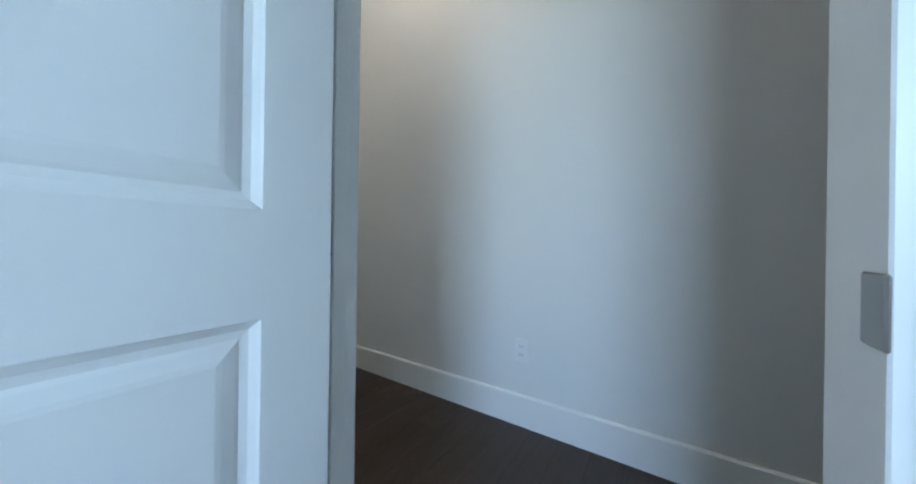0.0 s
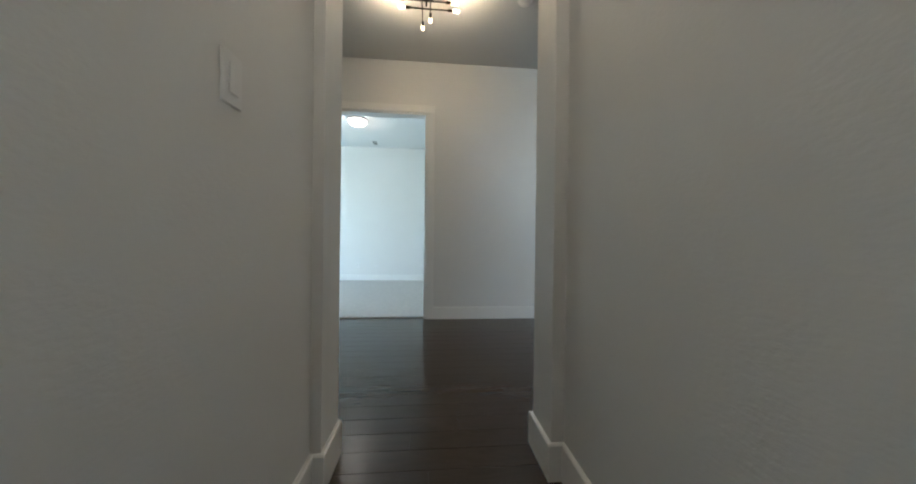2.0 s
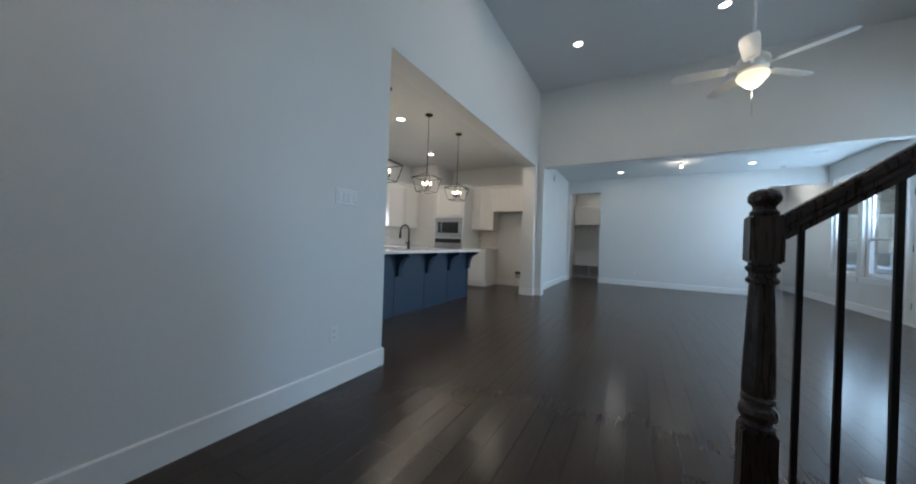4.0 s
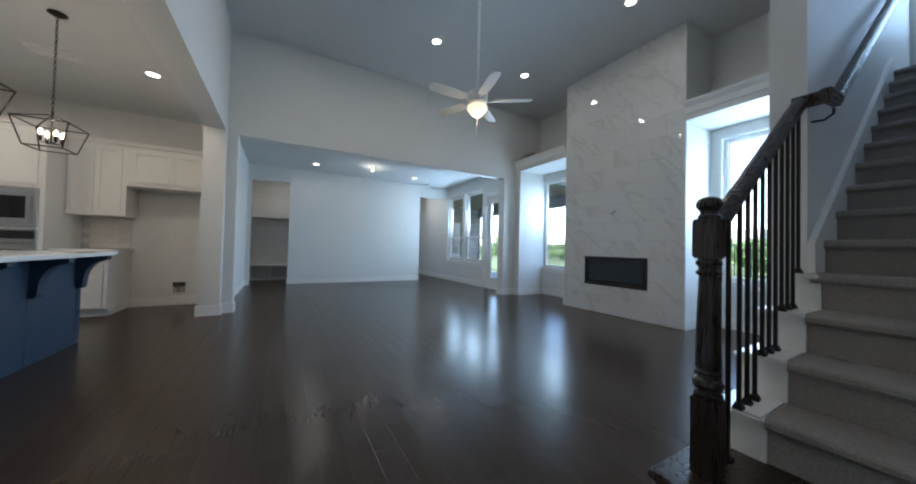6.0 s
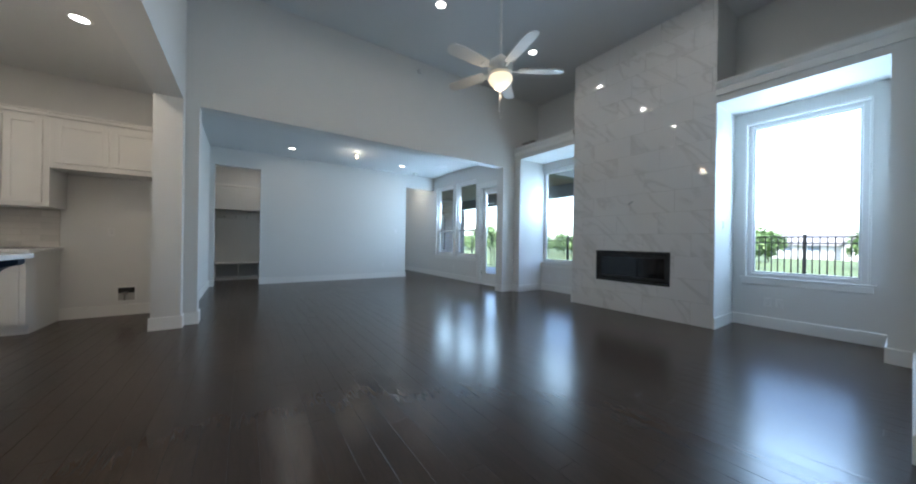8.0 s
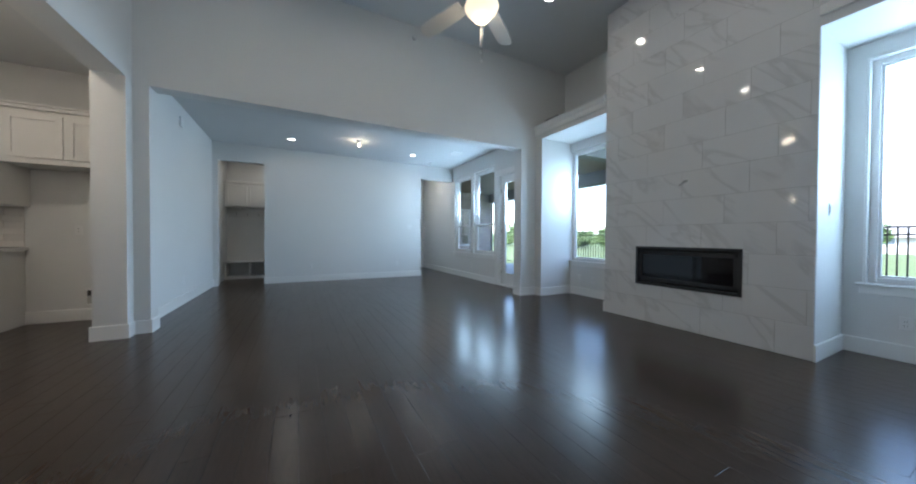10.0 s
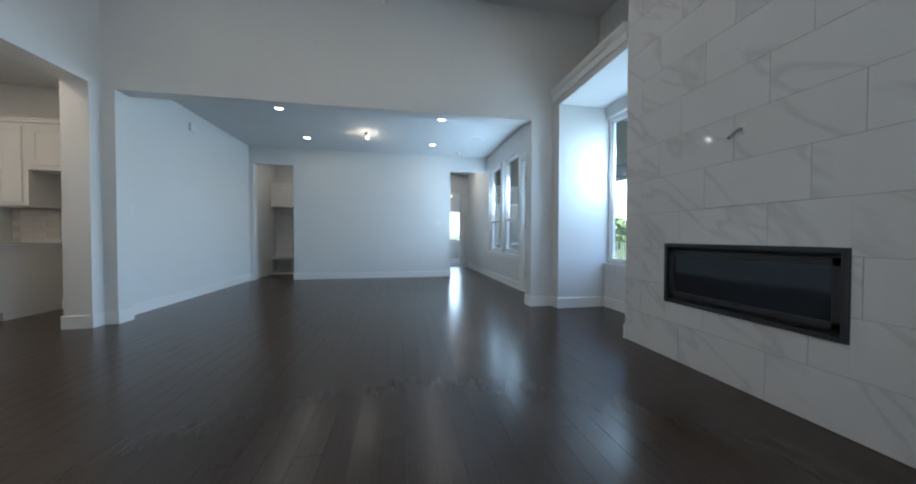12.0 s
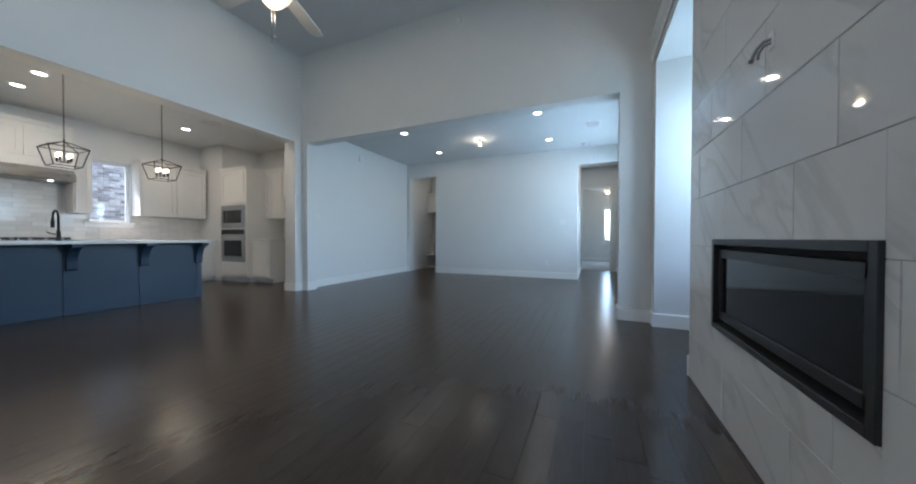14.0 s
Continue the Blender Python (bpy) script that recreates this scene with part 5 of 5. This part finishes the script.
# ---- vents, detectors, plates ----
def ceiling_vent(x, y, w, l, z=3.05):
    v = thing("ceiling_vent", "white slatted ceiling air vent", "air vent", at=(x, y, z))
    part("frame", boxes((x - w / 2, x + w / 2, y - l / 2, y - l / 2 + 0.025, z - 0.008, z), (x - w / 2, x + w / 2, y + l / 2 - 0.025, y + l / 2, z - 0.008, z), (x - w / 2, x - w / 2 + 0.025, y - l / 2 + 0.025, y + l / 2 - 0.025, z - 0.008, z), (x + w / 2 - 0.025, x + w / 2, y - l / 2 + 0.025, y + l / 2 - 0.025, z - 0.008, z), bevel=0.002), PLASTIC, v)
    # No real duct opening: its shade is this near-black sheet.
    part("backing", boxes((x - w / 2 + 0.02, x + w / 2 - 0.02, y - l / 2 + 0.02, y + l / 2 - 0.02, z - 0.002, z - 0.0005)), SLOTSHADE, v, "near-black sheet painting the shade in the duct")
    n = max(3, int((w - 0.05) / 0.028))
    for i in range(n):
        xx = x - w / 2 + 0.025 + (i + 0.5) * (w - 0.05) / n
        b = boxes((-0.009, 0.009, -l / 2 + 0.025, l / 2 - 0.025, -0.0012, 0.0012))
        b.transform(pose(xx, y, z - 0.007, 0, 35, 0))
        part("slat", b, PLASTIC, v)


ceiling_vent(-1.13, 6.16, 0.16, 0.30)
ceiling_vent(9.11, -1.94, 0.26, 0.26)
ceiling_vent(6.33, 4.42, 0.26, 0.36)


def smoke_detector(x, y, z):
    s = thing("smoke_detector", "white round ceiling smoke detector", "smoke detector", at=(x, y, z))
    part("base", lathe([(0, 0), (0.065, 0), (0.066, -0.012), (0.058, -0.016), (0, -0.016)], 28, (x, y, z)), PLASTIC, s, "", True)
    part("cover", lathe([(0.054, -0.016), (0.052, -0.03), (0.04, -0.042), (0, -0.044)], 28, (x, y, z)), PLASTIC, s, "", True)
    part("button", lathe([(0.012, -0.043), (0.012, -0.047), (0, -0.047)], 14, (x + 0.015, y, z)), PLASTIC, s)


smoke_detector(0.89, 1.9, 3.05)
smoke_detector(10.3, -1.77, 3.05)


def plate(axis, face, out, u, z, kind="outlet", gang=1):
    """A cover plate on a wall face: outlet or rocker switch."""
    lab = {"outlet": "white duplex electrical outlet on the wall", "switch": "white rocker light switch on the wall"}[kind]
    if gang > 1:
        lab = "white %s-gang rocker light switch on the wall" % {2: "two", 3: "three", 4: "four"}[gang]
    w, h = 0.07 + 0.046 * (gang - 1), 0.115
    loc = (face, u, z) if axis == "x" else (u, face, z)
    p = thing("wall_outlet" if kind == "outlet" else "light_switch", lab, "outlet" if kind == "outlet" else "light switch", at=loc)

    def d(a, b, s, t, lo, hi):
        q, r = sorted((face + out * s, face + out * t))
        return (q, r, u + a, u + b, z + lo, z + hi) if axis == "x" else (u + a, u + b, q, r, z + lo, z + hi)
    part("cover_plate", boxes(d(-w / 2, w / 2, 0, 0.006, -h / 2, h / 2), bevel=0.003), PLASTIC, p)
    for g in range(gang):
        c = (g - (gang - 1) / 2) * 0.046
        if kind == "outlet":
            for s in (-0.02, 0.02):
                r = part("receptacle", boxes(d(c - 0.016, c + 0.016, 0.006, 0.0085, s - 0.014, s + 0.014), bevel=0.001), PLASTIC, p)
                part("slots", boxes(d(c - 0.008, c - 0.0055, 0.0085, 0.0088, s - 0.004, s + 0.006), d(c + 0.0055, c + 0.008, 0.0085, 0.0088, s - 0.004, s + 0.006)), SLOTSHADE, r)
        else:
            b = boxes(d(c - 0.0165, c + 0.0165, 0.006, 0.010, -0.033, 0.033), bevel=0.002)
            part("rocker", b, PLASTIC, p)
    return p


plate("y", NY, -1, 2.034, 1.355, "switch", 4)
plate("y", NY, -1, 1.956, 0.375)
plate("y", NY, -1, -1.52, 0.34)
plate("x", 0.62, -1, -1.21, 0.355)
plate("x", -0.345, 1, -0.06, 1.27, "switch")
plate("y", 6.5, -1, -1.53, 0.36)
plate("y", 6.5, -1, -1.14, 0.36)
plate("y", 2.984, -1, 7.4, 1.34, "switch", 2)
plate("y", 2.984, -1, 8.75, 0.37)
plate("x", 10.595, -1, 1.118, 0.36)
plate("x", 10.595, -1, -0.94, 0.36)
plate("x", 10.595, -1, -1.3, 1.335, "switch", 2)
plate("y", BACK, 1, 2.96, 0.33)
plate("y", BACK, 1, 3.07, 0.33)
plate("y", BACK, 1, 6.6, 0.32)
plate("y", BACK, 1, 6.3, 0.30)
plate("x", 3.43, -1, -2.9, 1.33, "switch")
plate("x", 8.04, -1, 3.81, 1.12)
plate("y", DY, 1, 9.45, 0.32)
_b = thing("water_box", "recessed white refrigerator water supply box", "water box", at=(8.04, 3.66, 0.28))
part("frame", boxes((8.03, 8.04, 3.56, 3.58, 0.18, 0.39), (8.03, 8.04, 3.74, 3.76, 0.18, 0.39), (8.03, 8.04, 3.58, 3.74, 0.18, 0.2), (8.03, 8.04, 3.58, 3.74, 0.37, 0.39), bevel=0.002), PLASTIC, _b)
# The box is shallow; grey back and near-black top paint its inner shade.
part("recess", boxes((8.036, 8.039, 3.58, 3.74, 0.2, 0.37)), GROUT, _b)
part("recess_shade", boxes((8.033, 8.036, 3.58, 3.74, 0.30, 0.37)), SLOTSHADE, _b, "near-black sheet painting the shade in the upper recess")
part("valve", merge(tube([(8.032, 3.68, 0.2), (8.032, 3.68, 0.3)], 0.009, 8), tube([(8.02, 3.64, 0.3), (8.02, 3.7, 0.3)], 0.012, 8)), NICKEL, _b, "chrome supply valve", True)
_b = thing("door_chime", "white open-wire chime box high on the wall", "door chime", at=(8.62, 2.984, 2.78))
part("box", boxes((8.56, 8.70, 2.955, 2.984, 2.72, 2.86), bevel=0.004), PLASTIC, _b)
_b = thing("wall_sensor", "small white round sensor on the high wall", "sensor", at=(BX, -0.18, 4.08))
part("cap", lathe([(0, 0), (0.04, 0), (0.038, 0.02), (0.02, 0.03), (0, 0.03)], 18), PLASTIC, _b, "", True).matrix_local = pose(0, 0, 0, 0, -90, 0)

# ---- mud room bench ----
mb = thing("mudroom_bench", "off-white built-in mudroom bench with cubbies, hooks and upper cabinets", "bench", at=(11.95, 2.0, 0))
part("seat", boxes((11.72, 12.15, 1.13, 2.98, 0.40, 0.435), bevel=0.004), CAB, mb)
part("plinth", boxes((11.78, 12.15, 1.13, 2.98, 0, 0.06)), CAB, mb)
for _y in (1.13, 1.55, 2.0, 2.46, 2.945):
    part("divider", boxes((11.75, 12.15, _y, _y + 0.03, 0.06, 0.40)), CAB, mb)
part("back_panel", boxes((12.13, 12.15, 1.13, 2.98, 0.435, 1.76)), CAB, mb)
part("hook_rail", boxes((12.115, 12.13, 1.13, 2.98, 1.56, 1.68), bevel=0.003), CAB, mb)
part("upper_body", boxes((11.8, 12.15, 1.13, 2.98, 1.78, 2.36)), CAB, mb)
part("crown", boxes((11.77, 12.15, 1.13, 2.98, 2.36, 2.42), bevel=0.004), CAB, mb)
for _a, _b in ((1.15, 1.58), (1.6, 2.03), (2.05, 2.5), (2.52, 2.96)):
    part("door", shaker("x", 11.8, -1, _a, _b, 1.8, 2.34), CAB, mb)
for _y in (1.5, 1.8, 2.05, 2.3, 2.54, 2.78):
    part("hook", tube([(12.115, _y, 1.64), (12.06, _y, 1.65), (12.045, _y, 1.62), (12.05, _y, 1.59), (12.075, _y, 1.585)], 0.006, 6), NICKEL, mb, "metal coat hook", True)


# ---- outside ----
setting("ground", boxes((-2500, 2500, -2500, 2500, -0.7, -0.32)), GRASS, "sunlit dry lawn running to the horizon", "ground")
setting("pavement", boxes((6.8, 14.4, -6.6, -2.76, -0.3, -0.02)), CONCRETE, "pale concrete patio slab", "patio")


def brick_texture():
    m = bpy.data.materials.new("brick_face")
    m.use_nodes = True
    nt = m.node_tree
    geo = nt.nodes.new("ShaderNodeNewGeometry")
    sep = nt.nodes.new("ShaderNodeSeparateXYZ")
    nt.links.new(geo.outputs["Position"], sep.inputs[0])
    add = nt.nodes.new("ShaderNodeMath")
    nt.links.new(sep.outputs[0], add.inputs[0])
    nt.links.new(sep.outputs[1], add.inputs[1])
    com = nt.nodes.new("ShaderNodeCombineXYZ")
    nt.links.new(add.outputs[0], com.inputs[0])
    nt.links.new(sep.outputs[2], com.inputs[1])
    br = nt.nodes.new("ShaderNodeTexBrick")
    br.inputs["Scale"].default_value = 1
    br.inputs["Brick Width"].default_value, br.inputs["Row Height"].default_value, br.inputs["Mortar Size"].default_value = 0.2, 0.068, 0.008
    br.inputs["Color1"].default_value, br.inputs["Color2"].default_value, br.inputs["Mortar"].default_value = (0.42, 0.35, 0.3, 1), (0.2, 0.16, 0.14, 1), (0.5, 0.47, 0.44, 1)
    nt.links.new(com.outputs[0], br.inputs["Vector"])
    b = nt.nodes["Principled BSDF"]
    b.inputs["Roughness"].default_value = 0.9
    nt.links.new(br.outputs["Color"], b.inputs["Base Color"])
    bp = nt.nodes.new("ShaderNodeBump")
    bp.inputs["Distance"].default_value = 0.01
    bp.invert = True
    nt.links.new(br.outputs["Fac"], bp.inputs["Height"])
    nt.links.new(bp.outputs[0], b.inputs["Normal"])
    return m


FARBRICK = brick_texture()
wall_x("wall_patio_wing", 14.4, 14.6, -6.5, -2.76, -0.3, 3.3, [(-5.4, -3.9, 0.7, 2.3)], FARBRICK, "mottled brown brick exterior wall")
window("window_10", "x", 14.6, -1, -5.4, -3.9, 0.7, 2.3, True, label="white window in the brick patio wing")
wall_y("wall_outer_dining", 7.0, 14.4, -2.80, DY - 0.161, -0.3, 3.3, [(7.36, 8.26, -0.3, 2.45), (8.43, 9.36, 0.66, 2.70), (9.5, 10.43, 0.66, 2.70)], FARBRICK, "mottled brown brick exterior wall")
setting("patio_ceiling", boxes((6.85, 14.4, -6.6, -2.8, 3.0, 3.1)), SOFFIT, "stained wood patio ceiling", "ceiling")
setting("patio_beam", boxes((6.85, 14.4, -6.6, -6.3, 2.62, 3.0), (6.85, 7.1, -6.3, -3.45, 2.72, 3.0)), OLIVE, "olive grey painted patio beam", "beam")
setting("roof_patio", boxes((6.7, 14.6, -6.8, -2.8, 3.1, 3.3)), ROOF, "grey shingle patio roof", "roof")


# iron fence
fence = thing("fence", "black iron picket fence along the yard", "fence", at=(5, -8.2, -0.32))
for _z in (1.28, 1.14, -0.12):
    part("fence_rail", boxes((-6, 16, -8.215, -8.185, _z, _z + 0.03)), IRON, fence)
for _i in range(11):
    _x = -5 + 2.1 * _i
    part("fence_post", boxes((_x - 0.03, _x + 0.03, -8.23, -8.17, -0.32, 1.36), bevel=0.006), IRON, fence)
_pk = bpy.data.meshes.new("fence_picket")
_pb = boxes((-0.0105, 0.0105, -0.0105, 0.0105, -0.25, 1.30))
_pb.to_mesh(_pk)
_pb.free()
_pk.materials.append(IRON)
for _i in range(150):
    p = new("fence_picket", _pk)
    p.parent = fence
    p.matrix_parent_inverse = fence.matrix_basis.inverted()
    p.location = (-2.0 + 0.11 * _i, -8.2, 0)


# trees
def tree(x, y, h, r, seed):
    rnd = random.Random(seed)
    t = thing("tree", "leafy green tree beyond the fence", "tree", "trees beyond the fence", (x, y, -0.32))
    limbs = [tube([(x, y, -0.35), (x + 0.1, y, h * 0.3), (x, y + 0.1, h * 0.62)], 0.16 * h / 8, 8)]
    tips = []
    for k in range(7):
        a = rnd.uniform(0, 6.28)
        z0 = h * rnd.uniform(0.25, 0.5)
        e = (x + r * 0.6 * math.cos(a), y + r * 0.6 * math.sin(a), h * rnd.uniform(0.5, 0.85))
        limbs.append(tube([(x, y, z0), ((x + e[0]) / 2, (y + e[1]) / 2, (z0 + e[2]) / 2 + 0.3), e], 0.05 * h / 8, 6))
        tips.append(e)
    part("trunk", merge(*limbs), BARK, t)
    verts, faces = [], []
    cl = [(x + rnd.gauss(0, r * 0.42), y + rnd.gauss(0, r * 0.42), h * rnd.uniform(0.28, 0.98), r * rnd.uniform(0.22, 0.42)) for _ in range(26)]
    for cx, cy, cz, cr in cl:
        for _ in range(75):
            v = Vector((rnd.gauss(0, 1), rnd.gauss(0, 1), rnd.gauss(0, 0.8))).normalized() * cr * rnd.uniform(0.5, 1.05)
            c = Vector((cx, cy, cz)) + v
            a = Vector((rnd.gauss(0, 1), rnd.gauss(0, 1), rnd.gauss(0, 1))).normalized()
            b = a.orthogonal().normalized()
            s = 0.05 * r * rnd.uniform(0.7, 1.6)
            i = len(verts)
            verts += [c - a * s * 1.5, c + b * s, c + a * s * 1.5, c - b * s]
            faces.append((i, i + 1, i + 2, i + 3))
    me = bpy.data.meshes.new("crown")
    me.from_pydata([tuple(v) for v in verts], [], faces)
    me.materials.append(LEAF)
    cr = new("crown", me)
    cr.parent = t
    cr.matrix_parent_inverse = t.matrix_basis.inverted()


_r = random.Random(4)
for _i in range(34):
    _x = -30 + _i * 5.2 + _r.uniform(-2, 2)
    tree(_x, -62 - _r.uniform(0, 30) - 0.12 * abs(_x), _r.uniform(1.9, 2.7), _r.uniform(2.0, 3.2), 100 + _i)
for _x, _y, _h in ((9.2, -24, 1.7), (20, -25, 2.2), (33, -24, 2.8), (44, -20, 3.0), (11.5, -34, 2.0)):
    tree(_x, _y, _h, 1.8, int(_x * 7))

for _i in range(44):
    _x = -14 + _i * 1.75 + _r.uniform(-0.6, 0.6)
    if abs(_x - 5.6) > 2.2:
        tree(_x, -30 - _r.uniform(0, 7), _r.uniform(1.35, 2.0), _r.uniform(1.3, 1.9), 300 + _i)


def house(x, y, w, d, eave, ridge, label):
    h = thing("house", label, "house", "houses beyond the fence", (x, y, -0.32))
    part("wall", boxes((x - w / 2, x + w / 2, y - d / 2, y + d / 2, -0.32, eave)), HOUSEWALL, h)
    part("roof", extrude_profile([(y - d / 2 - 0.4, eave), (y + d / 2 + 0.4, eave), (y + d / 2 + 0.4, eave + 0.15), (y, ridge), (y - d / 2 - 0.4, eave + 0.15)], "x", x - w / 2 - 0.4, x + w / 2 + 0.4), ROOF, h)
    part("gable", merge(extrude_profile([(x - w * 0.4, -0.32), (x - w * 0.05, -0.32), (x - w * 0.05, eave), (x - w * 0.225, eave + w * 0.13), (x - w * 0.4, eave)], "y", y + d / 2, y + d / 2 + 1.2)), HOUSEWALL, h)
    part("gable_roof", merge(extrude_profile([(x - w * 0.43, eave - 0.1), (x - w * 0.225, eave + w * 0.14), (x - w * 0.02, eave - 0.1), (x - w * 0.02, eave + 0.1), (x - w * 0.225, eave + w * 0.16), (x - w * 0.43, eave + 0.1)], "y", y, y + d / 2 + 1.5)), ROOF, h)
    for k, u in enumerate((-0.3, 0.12, 0.34)):
        yy = y + d / 2 + (1.2 if u == -0.3 else 0)
        f = part("window", boxes((x + w * u - 0.1, x + w * u + 1.0, yy, yy + 0.06, 0.5, 1.6)), VINYL, h)
        part("pane", boxes((x + w * u, x + w * u + 0.9, yy + 0.06, yy + 0.08, 0.6, 1.5)), HOUSEGLASS, f)


HOUSEGLASS = material("house_glass", (0.18, 0.2, 0.22), 0.2)
HOUSEWALL = material("house_siding", (0.55, 0.52, 0.48), 0.85, 0, (0.45, 0.42, 0.39), 2.0, 0.3, 10.0)
house(6.8, -56, 10, 9, 1.25, 2.7, "pale single-storey house with a grey gabled roof")
house(-9, -58, 13, 10, 2.2, 4.6, "pale single-storey house with a grey gabled roof")
house(23, -52, 12, 9, 2.2, 4.5, "pale single-storey house with a grey gabled roof")

# neighbouring brick wall beyond the kitchen window
nb = setting("wall_neighbour", boxes((1.0, 13.0, 9.32, 9.5, -0.3, 5.5)), MORTAR, "pale mottled brick wall of the next house", "wall")
_bm = boxes((0, 0.19, -0.02, 0.0, 0, 0.057), bevel=0.004)
_brick = bpy.data.meshes.new("brick")
_bm.to_mesh(_brick)
_bm.free()
_brick.materials.append(BRICK)
for _row in range(30):
    for _c in range(10):
        b = new("brick", _brick)
        b.parent = nb
        b.location = (6.15 + 0.2 * _c + (0.1 if _row % 2 else 0), 9.32, 0.85 + 0.067 * _row)

# ---- floor planks ----
PLANK_W = 0.127
_near, _vs, _fs = [], [], []
_rnd = random.Random(11)


def plank_shape(x0, x1, y0, y1):
    g, c = 0.0007, 0.0010
    a = [(x0 + g, y0 + g), (x1 - g, y0 + g), (x1 - g, y1 - g), (x0 + g, y1 - g)]
    b = [(x0 + g + c, y0 + g + c), (x1 - g - c, y0 + g + c), (x1 - g - c, y1 - g - c), (x0 + g + c, y1 - g - c)]
    return [(x, y, -0.006) for x, y in a] + [(x, y, -0.0004) for x, y in a] + [(x, y, 0.0) for x, y in b]


PLANK_FACES = [(0, 1, 5, 4), (1, 2, 6, 5), (2, 3, 7, 6), (3, 0, 4, 7), (4, 5, 9, 8), (5, 6, 10, 9), (6, 7, 11, 10), (7, 4, 8, 11), (8, 9, 10, 11)]
_row = 0
_y = -4.2
while _y < 6.6:
    _x = -5.0 - _rnd.uniform(0, 1.2)
    while _x < 13.0:
        _l = _rnd.uniform(0.55, 1.7)
        _a, _b = max(_x, -5.0), min(_x + _l, 13.0)
        _x += _l
        if _b - _a < 0.05 or (_b < -0.5 and (_y < 0.3 or _y > 3.1)) or (_b < 2.3 and _y > 3.1) or (_a > 8.1 and _y > 3.0):
            continue
        if len(_near) < 300 and 2.2 < _a < 6.6 and -2.7 < _y < 2.9:
            _near.append((_a, _b, _y, _y + PLANK_W))
        else:
            i = len(_vs)
            _vs += plank_shape(_a, _b, _y, _y + PLANK_W)
            _fs += [tuple(i + k for k in f) for f in PLANK_FACES]
    _y += PLANK_W
_me = bpy.data.meshes.new("floor_planks")
_me.from_pydata(_vs, [], _fs)
_me.materials.append(FLOOR)
_ob = new("floor_planks", _me)
_ob.parent = floor
_ob["kind"] = "stuff"
for _q in _near:
    _me = bpy.data.meshes.new("plank")
    _me.from_pydata(plank_shape(*_q), [], PLANK_FACES)
    _me.materials.append(FLOOR)
    _ob = new("plank", _me)
    _ob.parent = floor
